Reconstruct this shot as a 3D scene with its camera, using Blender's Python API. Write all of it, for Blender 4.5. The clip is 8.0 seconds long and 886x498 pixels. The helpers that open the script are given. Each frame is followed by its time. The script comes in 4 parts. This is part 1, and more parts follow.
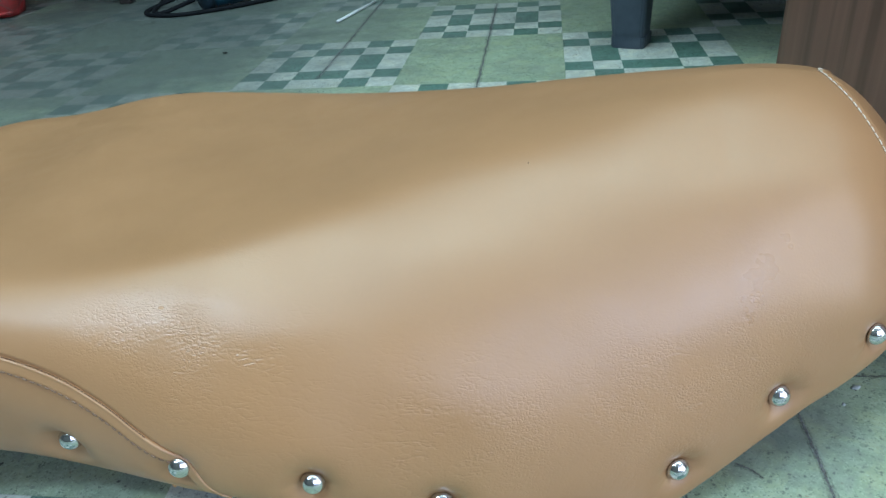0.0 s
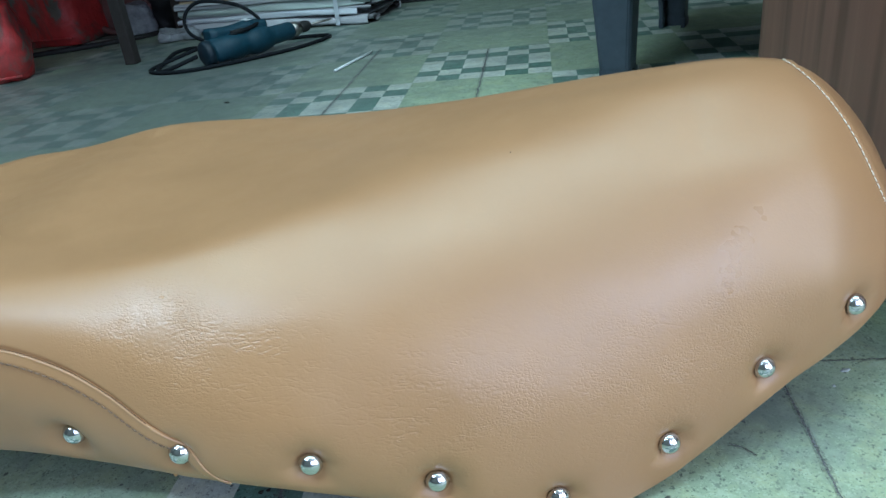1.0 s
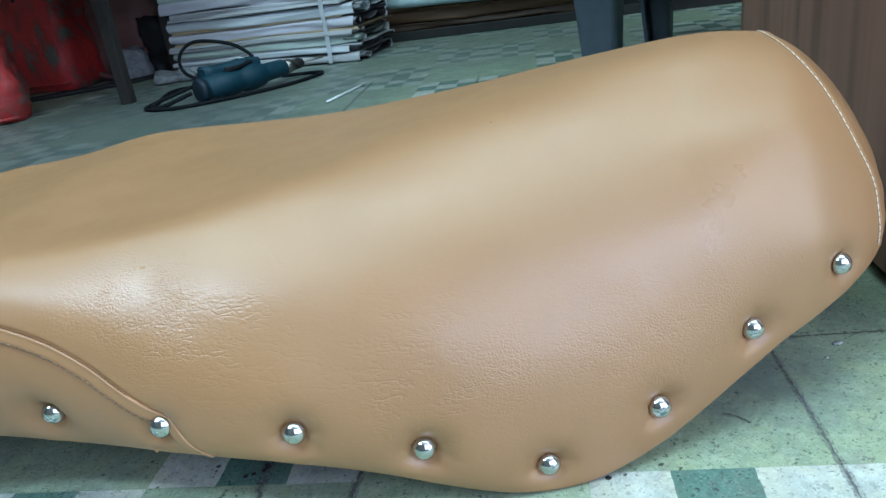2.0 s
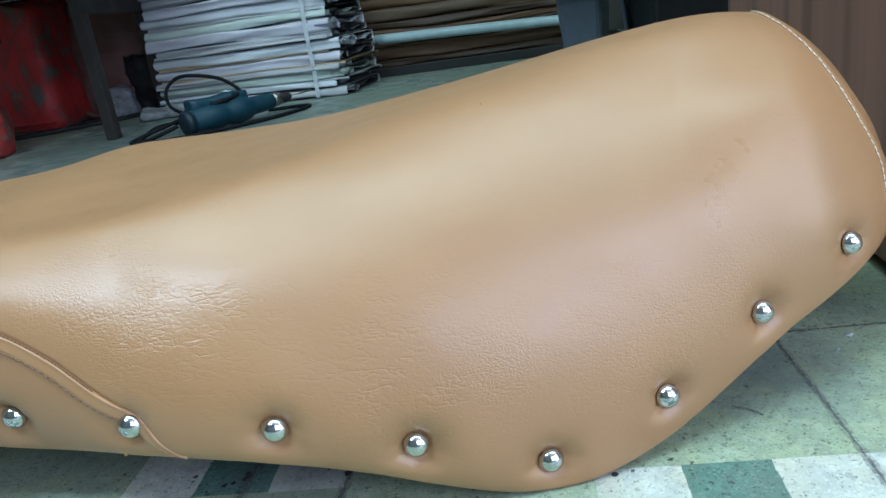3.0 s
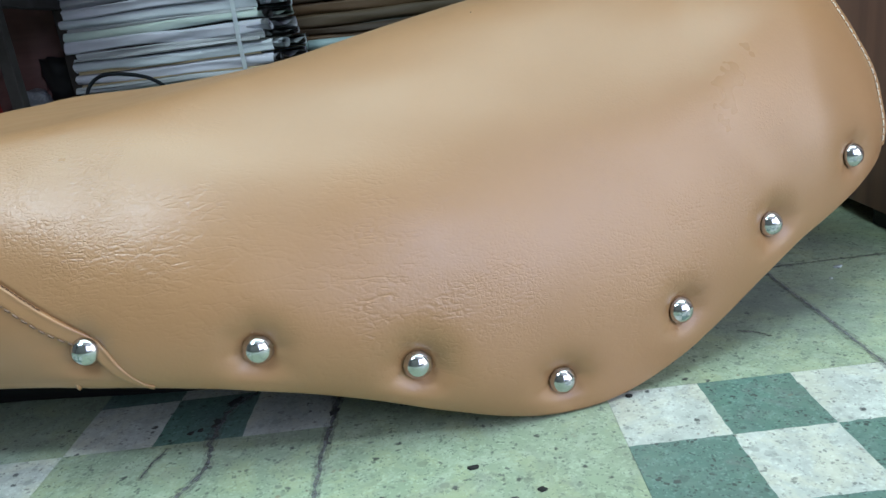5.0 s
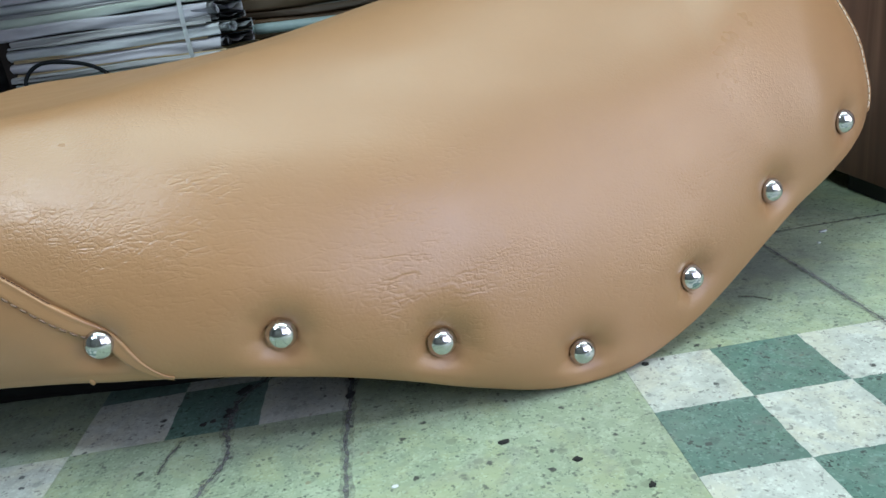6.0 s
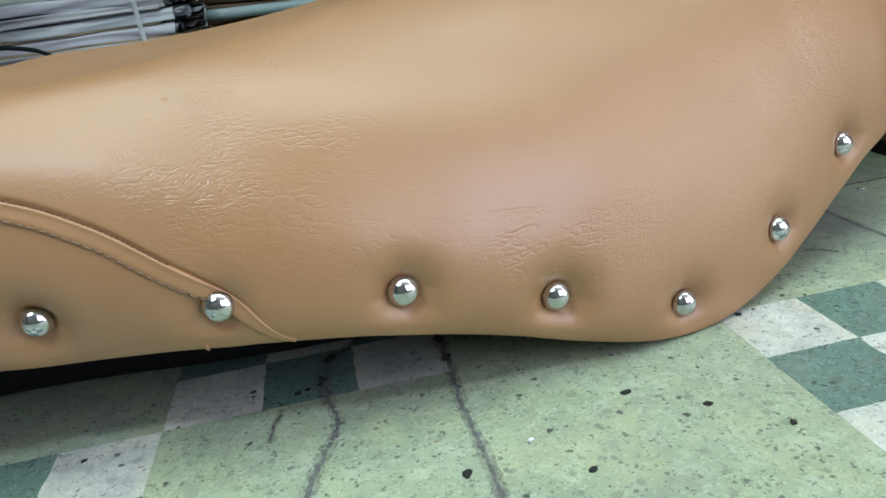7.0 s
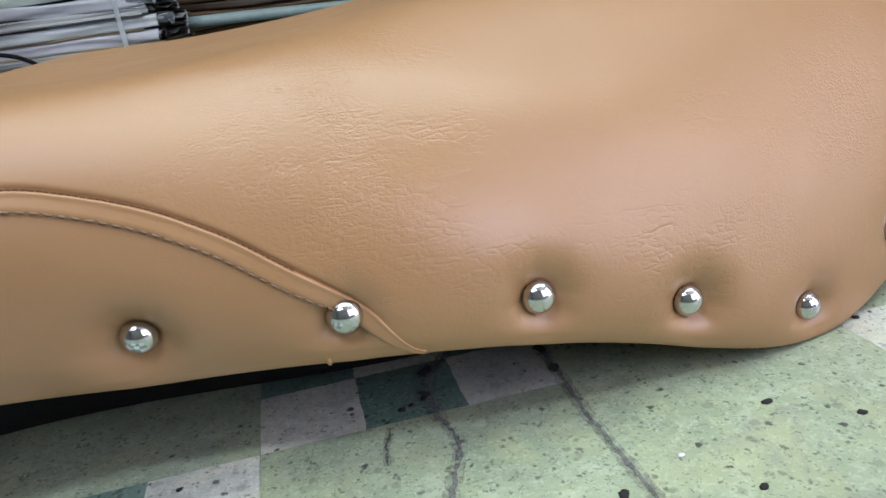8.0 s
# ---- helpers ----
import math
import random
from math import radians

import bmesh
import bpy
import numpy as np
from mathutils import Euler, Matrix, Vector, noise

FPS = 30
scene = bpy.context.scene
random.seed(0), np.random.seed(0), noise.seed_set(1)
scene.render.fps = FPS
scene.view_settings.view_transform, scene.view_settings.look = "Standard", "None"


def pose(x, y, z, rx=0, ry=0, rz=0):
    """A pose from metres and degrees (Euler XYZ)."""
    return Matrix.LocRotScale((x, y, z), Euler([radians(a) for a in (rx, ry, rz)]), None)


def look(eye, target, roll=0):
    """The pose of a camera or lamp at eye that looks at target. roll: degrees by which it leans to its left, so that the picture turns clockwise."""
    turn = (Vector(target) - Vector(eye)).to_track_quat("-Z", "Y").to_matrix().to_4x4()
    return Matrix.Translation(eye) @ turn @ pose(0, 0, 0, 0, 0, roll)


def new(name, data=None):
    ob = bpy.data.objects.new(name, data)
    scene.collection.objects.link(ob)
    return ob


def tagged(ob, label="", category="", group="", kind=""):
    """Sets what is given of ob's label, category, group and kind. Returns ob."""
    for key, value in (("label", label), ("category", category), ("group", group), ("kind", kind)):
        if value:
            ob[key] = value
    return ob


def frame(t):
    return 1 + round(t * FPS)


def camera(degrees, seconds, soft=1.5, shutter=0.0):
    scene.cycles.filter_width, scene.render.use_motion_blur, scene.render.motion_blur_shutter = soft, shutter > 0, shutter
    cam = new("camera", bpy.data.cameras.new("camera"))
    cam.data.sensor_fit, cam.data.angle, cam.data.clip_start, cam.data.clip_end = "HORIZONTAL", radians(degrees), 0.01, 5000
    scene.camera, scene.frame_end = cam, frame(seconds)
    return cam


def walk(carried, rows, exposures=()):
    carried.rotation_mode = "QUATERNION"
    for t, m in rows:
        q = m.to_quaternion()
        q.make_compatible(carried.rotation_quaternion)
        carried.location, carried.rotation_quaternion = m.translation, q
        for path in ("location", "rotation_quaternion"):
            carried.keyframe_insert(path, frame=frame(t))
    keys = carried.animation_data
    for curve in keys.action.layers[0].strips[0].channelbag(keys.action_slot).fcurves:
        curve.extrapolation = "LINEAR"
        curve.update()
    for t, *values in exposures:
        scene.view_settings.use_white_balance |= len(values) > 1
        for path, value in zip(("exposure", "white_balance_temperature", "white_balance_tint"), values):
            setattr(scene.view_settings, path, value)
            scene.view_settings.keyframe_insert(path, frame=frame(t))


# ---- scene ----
cam = camera(62.8, 8.0)
PATH = [
    (0, (-0.034, -0.316, 0.396), (-0.315, 1.382, -0.624), -4.9),
    (0.5, (-0.03, -0.334, 0.386), (-0.304, 1.397, -0.578), -5.6),
    (1, (-0.022, -0.353, 0.364), (-0.313, 1.42, -0.515), -6.8),
    (1.5, (-0.016, -0.37, 0.341), (-0.302, 1.428, -0.488), -7.6),
    (1.7, (-0.015, -0.373, 0.330), (-0.299, 1.434, -0.475), -7.7),
    (2.8, (-0.02, -0.364, 0.284), (-0.275, 1.505, -0.378), -8.5),
    (3, (-0.022, -0.362, 0.274), (-0.264, 1.511, -0.383), -8.4),
    (3.5, (-0.03, -0.362, 0.251), (-0.23, 1.519, -0.401), -8.0),
    (4, (-0.038, -0.359, 0.232), (-0.212, 1.524, -0.42), -8.3),
    (4.2, (-0.046, -0.357, 0.226), (-0.180, 1.530, -0.427), -8.1),
    (5.3, (-0.076, -0.347, 0.205), (-0.094, 1.558, -0.408), -7.3),
    (5.5, (-0.08, -0.346, 0.208), (-0.081, 1.547, -0.439), -7.5),
    (6, (-0.106, -0.345, 0.207), (-0.009, 1.534, -0.471), -8.0),
    (6.5, (-0.147, -0.343, 0.205), (0.042, 1.527, -0.479), -8.4),
    (7, (-0.191, -0.334, 0.199), (0.061, 1.515, -0.521), -7.9),
    (7.5, (-0.224, -0.321, 0.191), (0.054, 1.522, -0.533), -7.9),
    (8, (-0.257, -0.297, 0.196), (0.083, 1.543, -0.51), -7.6),
]
TINTS = [(0, -0.25, 4930, 2), (1.5, -0.15, 4770, 0), (3, -0.11, 4910, 3), (4, -0.20, 4990, 4), (5.5, -0.28, 5320, 6), (6.5, -0.30, 5460, 8), (7.5, -0.22, 5660, 13), (8, -0.19, 5740, 18)]
walk(cam, [(t, look(eye, target, roll)) for t, eye, target, roll in PATH], TINTS)

# ---- world and lights ----
world = bpy.data.worlds.new("world")
scene.world = world
world.use_nodes = True
wn = world.node_tree
sky = wn.nodes.new("ShaderNodeTexSky")
sky.sky_type, sky.sun_disc = "NISHITA", False
sky.sun_elevation, sky.sun_rotation = radians(50), radians(200)
wn.links.new(sky.outputs[0], wn.nodes["Background"].inputs[0])
wn.nodes["Background"].inputs[1].default_value = 0.1


def area(name, m, size_x, size_y, watts, colour):
    lamp = bpy.data.lights.new(name, "AREA")
    lamp.shape, lamp.size, lamp.size_y, lamp.energy, lamp.color = "RECTANGLE", size_x, size_y, watts, colour
    ob = new(name, lamp)
    ob.matrix_world = m
    return ob


# ceiling lights: place, turn, number of tubes, watts; their tubes are the lamps of the room
TUBES = [(-1.35, -1.05, 0, 4, 30)]
TUBE_GLOW, WINDOW_WATTS, EAST_FILL_WATTS, ROOF_WATTS = 9.0, 48, 44, 93
# the shop window behind the camera
D0, D1, DZ0, DZ1 = 0.55, 2.25, 0.60, 2.45
# an opening made up in the east wall to hold a warm fill lamp
E0, E1, EZ1 = -2.0, -0.55, 2.45
# a roof light above the seat
ROOF_X, ROOF_Y = (-1.6, 2.2), (-0.62, 0.95)
PINK_DAY, WARM_FILL = (1.0, 0.90, 0.97), (1.0, 0.82, 0.68)
area("window_daylight", look(((D0 + D1) / 2, -2.09, (DZ0 + DZ1) / 2), ((D0 + D1) / 2, 0.0, (DZ0 + DZ1) / 2)), D1 - D0, DZ1 - DZ0, WINDOW_WATTS, PINK_DAY)
# added fill lamp that warms the tail's right side; no doorway is known there
area("door_daylight", look((2.29, (E0 + E1) / 2, EZ1 / 2), (0.0, (E0 + E1) / 2, EZ1 / 2)), E1 - E0, EZ1 - 0.04, EAST_FILL_WATTS, WARM_FILL)
for lamp_x, lamp_y, lamp_turn, lamp_count, lamp_watts in TUBES:
    area("tube_light", pose(lamp_x, lamp_y, 2.412, 0, 0, lamp_turn), 1.16, 0.075 * lamp_count, lamp_watts, (0.95, 1.0, 0.97))
area("roof_daylight", pose(sum(ROOF_X) / 2, sum(ROOF_Y) / 2, 2.69), ROOF_X[1] - ROOF_X[0], ROOF_Y[1] - ROOF_Y[0], ROOF_WATTS, (0.95, 1.0, 0.81))

# ---- materials ----


class Nodes:
    """A small builder for node materials."""

    def __init__(self, name):
        self.mat = bpy.data.materials.new(name)
        self.mat.use_nodes = True
        self.tree = self.mat.node_tree
        self.bsdf = self.tree.nodes["Principled BSDF"]
        self.coord = self.add("ShaderNodeTexCoord").outputs["Object"]

    def add(self, kind, **inputs):
        node = self.tree.nodes.new(kind)
        for key, value in inputs.items():
            self.put(node, key.replace("_", " "), value)
        return node

    def put(self, node, key, value):
        socket = node.inputs[int(key)] if key.isdigit() else node.inputs[key]
        if isinstance(value, bpy.types.NodeSocket):
            self.tree.links.new(value, socket)
        else:
            socket.default_value = value

    def scaled(self, x, y, z):
        node = self.add("ShaderNodeMapping", Vector=self.coord)
        node.inputs["Scale"].default_value = (x, y, z)
        return node.outputs[0]

    def noise(self, scale, detail=3.0, rough=0.5, vector=None, warp=0.0):
        return self.add("ShaderNodeTexNoise", Vector=vector or self.coord, Scale=scale, Detail=detail, Roughness=rough, Distortion=warp).outputs["Fac"]

    def cells(self, scale, feature="F1", vector=None, out="Distance", random=1.0):
        node = self.add("ShaderNodeTexVoronoi")
        node.feature = feature
        self.put(node, "Vector", vector or self.coord)
        self.put(node, "Scale", scale)
        self.put(node, "Randomness", random)
        return node.outputs[out]

    def ramp(self, value, *stops):
        node = self.add("ShaderNodeValToRGB", Fac=value)
        ramp = node.color_ramp
        while len(ramp.elements) < len(stops):
            ramp.elements.new(0.5)
        for element, (at, colour) in zip(ramp.elements, stops):
            element.position = at
            element.color = (*colour, 1) if isinstance(colour, tuple) else (colour, colour, colour, 1)
        return node.outputs["Color"]

    def mix(self, fac, a, b, blend="MIX"):
        node = self.tree.nodes.new("ShaderNodeMix")
        node.data_type, node.blend_type = "RGBA", blend
        for socket, value in ((node.inputs[0], fac), (node.inputs[6], a), (node.inputs[7], b)):
            if isinstance(value, bpy.types.NodeSocket):
                self.tree.links.new(value, socket)
            elif isinstance(value, tuple):
                socket.default_value = (*value, 1)
            else:
                socket.default_value = value
        return node.outputs[2]

    def math(self, op, a, b=0.0, clamp=False):
        node = self.tree.nodes.new("ShaderNodeMath")
        node.operation, node.use_clamp = op, clamp
        self.put(node, "0", a)
        self.put(node, "1", b)
        return node.outputs[0]

    def bump(self, height, strength, distance, below=None):
        node = self.add("ShaderNodeBump", Height=height, Strength=strength, Distance=distance)
        if below is not None:
            self.put(node, "Normal", below)
        return node.outputs[0]

    def shuffle(self):
        """A value that differs from object to object."""
        return self.add("ShaderNodeObjectInfo").outputs["Random"]

    def done(self, colour=None, rough=None, metal=None, normal=None, spec=None):
        for key, value in (("Base Color", colour), ("Roughness", rough), ("Metallic", metal), ("Normal", normal), ("Specular IOR Level", spec)):
            if value is not None:
                self.put(self.bsdf, key, (*value, 1) if isinstance(value, tuple) else value)
        return self.mat


def leather(name, tone, worn=1.0):
    n = Nodes(name)
    soft = n.noise(9, 3, 0.55)
    fine = n.noise(260, 3, 0.65)
    colour = n.mix(n.ramp(soft, (0.3, 0.0), (0.75, 1.0)), tuple(c * 0.94 for c in tone), tuple(min(1, c * 1.06) for c in tone))
    colour = n.mix(n.math("MULTIPLY", fine, 0.12), colour, tuple(c * 0.6 for c in tone))

    def shaken(scale, amount):
        jitter = n.add("ShaderNodeTexNoise", Vector=n.coord, Scale=scale, Detail=2.0)
        small = n.add("ShaderNodeVectorMath", **{"0": jitter.outputs["Color"]})
        small.operation = "SCALE"
        small.inputs["Scale"].default_value = amount
        warp = n.add("ShaderNodeVectorMath", **{"0": n.coord, "1": small.outputs[0]})
        warp.operation = "ADD"
        return warp.outputs[0]

    near, wide = shaken(180.0, 0.0022), shaken(45.0, 0.0055)
    # rounded pebble grain
    pebbles = n.add("ShaderNodeTexVoronoi", Vector=near, Scale=620.0)
    pebbles.feature = "SMOOTH_F1"
    pebbles.inputs["Smoothness"].default_value = 0.4
    pebble_zone = n.ramp(n.noise(14, 3, 0.6), (0.38, 0.1), (0.66, 1.0))
    # creases: thin broken grooves, as a small net, as strokes along the seat, as strokes down its side, and a few long wrinkles
    def grooves(scale, stretch, lean, edge, broken):
        laid = n.add("ShaderNodeMapping", Vector=wide)
        laid.inputs["Scale"].default_value = stretch
        laid.inputs["Rotation"].default_value = (0.0, lean, 0.0)
        net = n.ramp(n.cells(scale, "DISTANCE_TO_EDGE", vector=laid.outputs[0]), (0.0, 1.0), (edge * 0.35, 0.75), (edge, 0.0))
        kept = n.ramp(n.noise(scale * 0.35, 3, 0.6, vector=laid.outputs[0]), (broken, 0.0), (broken + 0.12, 1.0))
        return n.math("MULTIPLY", net, kept)

    def about(place, reach, most):
        away = n.add("ShaderNodeVectorMath", **{"0": n.coord, "1": place})
        away.operation = "DISTANCE"
        return n.ramp(n.math("MULTIPLY", away.outputs["Value"], 1 / reach), (0.25, most), (1.2, 0.0))

    def most_of(*values):
        top = values[0]
        for value in values[1:]:
            top = n.math("MAXIMUM", top, value)
        return top

    patchy = n.ramp(n.noise(40, 4, 0.6), (0.36, 0.25), (0.58, 1.0))
    net_zone = most_of(about((0.035, 0.02, 0.10), 0.085, 1.0), about((0.090, 0.040, 0.100), 0.065, 1.0), about((-0.255, 0.0, 0.142), 0.085, 1.0), about((-0.05, -0.01, 0.085), 0.06, 0.8))
    long_zone = most_of(about((-0.225, -0.01, 0.125), 0.095, 1.0), about((-0.09, -0.02, 0.085), 0.085, 1.0), about((0.04, 0.01, 0.080), 0.085, 0.9))
    down_zone = most_of(about((0.055, 0.03, 0.105), 0.060, 0.8), about((0.125, 0.05, 0.110), 0.060, 1.0))
    # the rounded shoulder of the tail has the grain but no creases
    shoulder = about((0.105, 0.06, 0.140), 0.105, 1.15)
    crease = n.math("MULTIPLY", grooves(500, (0.75, 1.0, 1.0), -0.2, 0.24, 0.34), n.math("MULTIPLY", net_zone, 0.62))
    crease = n.math("ADD", crease, n.math("MULTIPLY", grooves(360, (0.36, 1.0, 1.0), -0.25, 0.20, 0.44), n.math("MULTIPLY", long_zone, 0.7)))
    crease = n.math("ADD", crease, n.math("MULTIPLY", grooves(430, (1.0, 0.8, 0.55), 0.2, 0.17, 0.44), n.math("MULTIPLY", down_zone, 0.28)))
    crease = n.math("MULTIPLY", crease, patchy)
    crease = n.math("ADD", crease, n.math("MULTIPLY", grooves(85, (0.30, 1.0, 1.0), -0.2, 0.045, 0.56), n.math("MULTIPLY", long_zone, 0.55)))
    zone = most_of(net_zone, long_zone, shoulder)
    long_way = n.add("ShaderNodeMapping", Vector=n.coord)
    long_way.inputs["Scale"].default_value = (0.45, 1.0, 1.0)
    first = n.add("ShaderNodeBump", Height=n.math("SUBTRACT", 1.0, pebbles.outputs["Distance"]), Distance=0.0007)
    n.put(first, "Strength", n.math("MULTIPLY", n.math("ADD", pebble_zone, zone), 0.045 * worn))
    second = n.bump(n.math("SUBTRACT", 1.0, crease), 0.55 * worn, 0.00033, first.outputs[0])
    third = n.bump(n.noise(42, 3, 0.55, vector=long_way.outputs[0]), 0.07 * worn, 0.0025, second)
    rough = n.ramp(n.noise(30, 3), (0.3, 0.39), (0.7, 0.47))
    rough = n.math("SUBTRACT", rough, n.math("MULTIPLY", zone, 0.12))
    return n.done(colour, rough, normal=third, spec=0.78)


def terrazzo(name, base, chips, dark, pale, cloud):
    n = Nodes(name)
    shift = n.add("ShaderNodeVectorMath", **{"0": n.coord})
    shift.operation = "ADD"
    random_place = n.add("ShaderNodeCombineXYZ", X=n.math("MULTIPLY", n.shuffle(), 37.0), Y=n.math("MULTIPLY", n.shuffle(), 91.0), Z=0.0)
    n.put(shift, "1", random_place.outputs[0])
    world_at = n.add("ShaderNodeNewGeometry").outputs["Position"]
    # ragged chip outlines: the place is shaken before the cells are cut
    jitter = n.add("ShaderNodeTexNoise", Vector=shift.outputs[0], Scale=420.0, Detail=2.0)
    small = n.add("ShaderNodeVectorMath", **{"0": jitter.outputs["Color"]})
    small.operation = "SCALE"
    small.inputs["Scale"].default_value = 0.0035
    ragged = n.add("ShaderNodeVectorMath", **{"0": shift.outputs[0], "1": small.outputs[0]})
    ragged.operation = "ADD"
    at, rag = shift.outputs[0], ragged.outputs[0]
    tone = n.ramp(n.noise(30, 5, 0.65, vector=at), (0.25, tuple(c * 0.82 for c in base)), (0.75, tuple(min(1, c * 1.14) for c in base)))
    tone = n.mix(n.math("MULTIPLY", n.shuffle(), 0.22), tone, tuple(c * 0.74 for c in base))
    # whitish clouds of worn cement
    clouds = n.ramp(n.noise(75, 6, 0.72, vector=rag), (0.47, 0.0), (0.66, 1.0))
    tone = n.mix(n.math("MULTIPLY", clouds, cloud), tone, tuple(min(1, c * 1.15 + 0.13) for c in base))
    patches = n.ramp(n.noise(30, 6, 0.68, vector=world_at, warp=0.6), (0.48, 0.0), (0.60, 1.0))
    tone = n.mix(n.math("MULTIPLY", patches, 0.75 * cloud), tone, tuple(min(1, c * m) for c, m in zip(base, (1.32, 1.22, 1.0))))
    # chips: fine pale grains, dark specks of three sizes, a few brown ones
    for scale, edge, thin, amount, colour in ((420, 0.32, 0.46, pale, tuple(min(1, c * 1.4 + 0.06) for c in base)), (600, 0.33, 0.52, dark * 0.6, tuple(c * 1.6 for c in chips)), (330, 0.30, 0.575, dark * 0.85, chips),
                                              (180, 0.28, 0.62, dark * 0.65, tuple(c * 1.9 for c in chips)), (210, 0.22, 0.68, 0.5, (0.20, 0.12, 0.07))):
        keep = n.ramp(n.noise(scale * 0.42 + 7, 1, vector=at), (thin, 0.0), (thin + 0.05, 1.0))
        spot = n.ramp(n.cells(scale, vector=rag), (edge, 1.0), (edge + 0.10, 0.0))
        tone = n.mix(n.math("MULTIPLY", n.math("MULTIPLY", spot, keep), amount), tone, colour)
    # a few large chips, grey and near-black
    for scale, edge, thin, amount, colour in ((95, 0.22, 0.56, 0.55, tuple(c * 0.55 for c in base)), (120, 0.15, 0.575, 0.9, (0.02, 0.024, 0.024))):
        keep = n.ramp(n.noise(scale * 0.42 + 3, 1, vector=at), (thin, 0.0), (thin + 0.04, 1.0))
        spot = n.ramp(n.cells(scale, vector=rag), (edge, 1.0), (edge + 0.07, 0.0))
        tone = n.mix(n.math("MULTIPLY", n.math("MULTIPLY", spot, keep), amount), tone, colour)
    # dirt: broad stains, then smaller grey smears
    stain = n.ramp(n.noise(7, 6, 0.7, vector=world_at), (0.45, 0.0), (0.72, 1.0))
    tone = n.mix(n.math("MULTIPLY", stain, 0.40), tone, (0.17, 0.185, 0.185))
    smear = n.ramp(n.noise(34, 5, 0.7, vector=world_at, warp=0.8), (0.55, 0.0), (0.70, 1.0))
    tone = n.mix(n.math("MULTIPLY", smear, 0.38), tone, (0.20, 0.205, 0.20))
    # old grime trodden into the floor about the bench, and grey smears beside the cracks
    # the two smears by the seat mix dirt with the seat's shade painted in
    for place, ragged_by, scale, inside, outside, amount, grime in (((-0.55, 2.30, 0.0), 0.8, 6, 1.05, 1.65, 0.70, (0.15, 0.18, 0.165)), ((-1.15, 1.20, 0.0), 1.0, 4.2, 0.95, 1.45, 0.86, (0.10, 0.118, 0.115)), ((0.122, 0.092, 0.0), 0.13, 30, 0.075, 0.15, 0.60, (0.15, 0.175, 0.18)), ((-0.185, 0.020, 0.0), 0.12, 30, 0.05, 0.12, 0.35, (0.15, 0.16, 0.175))):
        away = n.add("ShaderNodeVectorMath", **{"0": world_at, "1": place})
        away.operation = "DISTANCE"
        spread = n.math("ADD", away.outputs["Value"], n.math("MULTIPLY", n.noise(scale, 5, 0.7, vector=world_at), ragged_by))
        tone = n.mix(n.math("MULTIPLY", n.ramp(n.math("MULTIPLY", spread, 0.5), (inside / 2, 1.0), (outside / 2, 0.0)), amount), tone, grime)
    rough = n.ramp(n.noise(20, 5, vector=world_at), (0.3, 0.36), (0.7, 0.60))
    first = n.bump(n.noise(45, 4, 0.6, vector=world_at), 0.12, 0.003)
    return n.done(tone, rough, normal=n.bump(n.noise(500, 3, vector=at), 0.20, 0.0006, first), spec=0.4)


def plain(name, colour, rough=0.5, metal=0.0, grain=40.0, vary=0.18, relief=0.1, depth=0.002, spec=0.5):
    n = Nodes(name)
    mixed = n.ramp(n.noise(grain, 4, 0.6), (0.3, tuple(c * (1 - vary) for c in colour)), (0.72, tuple(min(1, c * (1 + vary)) for c in colour)))
    wear = n.ramp(n.noise(grain * 0.2, 3), (0.35, max(0.03, rough - 0.08)), (0.7, min(1, rough + 0.08)))
    return n.done(mixed, wear, metal, n.bump(n.noise(grain * 3, 3), relief, depth), spec)


def wood_panel(name):
    n = Nodes(name)
    at = n.scaled(14, 14, 0.9)
    strips = n.noise(1.6, 4, 0.6, vector=at, warp=0.4)
    fibres = n.noise(9, 5, 0.7, vector=n.scaled(22, 22, 0.6))
    boards = n.ramp(n.noise(0.55, 2, vector=n.scaled(36, 36, 0.05)), (0.44, 0.0), (0.52, 1.0))
    colour = n.ramp(strips, (0.32, (0.085, 0.040, 0.026)), (0.52, (0.20, 0.098, 0.065)), (0.70, (0.36, 0.205, 0.145)))
    colour = n.mix(n.math("MULTIPLY", fibres, 0.55), colour, (0.085, 0.055, 0.042))
    colour = n.mix(n.math("MULTIPLY", boards, 0.6), colour, (0.29, 0.150, 0.105))
    return n.done(colour, 0.55, normal=n.bump(fibres, 0.12, 0.0008))


def red_print(name):
    n = Nodes(name)
    streak = n.noise(6.5, 4, 0.6, vector=n.scaled(1.6, 1, 0.7), warp=2.0)
    colour = n.ramp(streak, (0.44, (0.44, 0.034, 0.034)), (0.54, (0.28, 0.036, 0.034)), (0.62, (0.12, 0.10, 0.082)))
    return n.done(colour, 0.55, normal=n.bump(n.noise(26, 4, warp=1.0), 0.5, 0.01))


def cloth(name, colour, vary=0.10):
    n = Nodes(name)
    long_streaks = n.noise(3, 4, 0.6, vector=n.scaled(1.5, 9, 14))
    mixed = n.ramp(long_streaks, (0.3, tuple(c * (1 - vary * 1.6) for c in colour)), (0.7, tuple(min(1, c * (1 + vary)) for c in colour)))
    mixed = n.mix(n.math("MULTIPLY", n.shuffle(), 0.25), mixed, tuple(c * 0.7 for c in colour))
    return n.done(mixed, 0.6, normal=n.bump(n.noise(30, 4, 0.6, vector=n.scaled(0.4, 1, 1)), 0.35, 0.004))


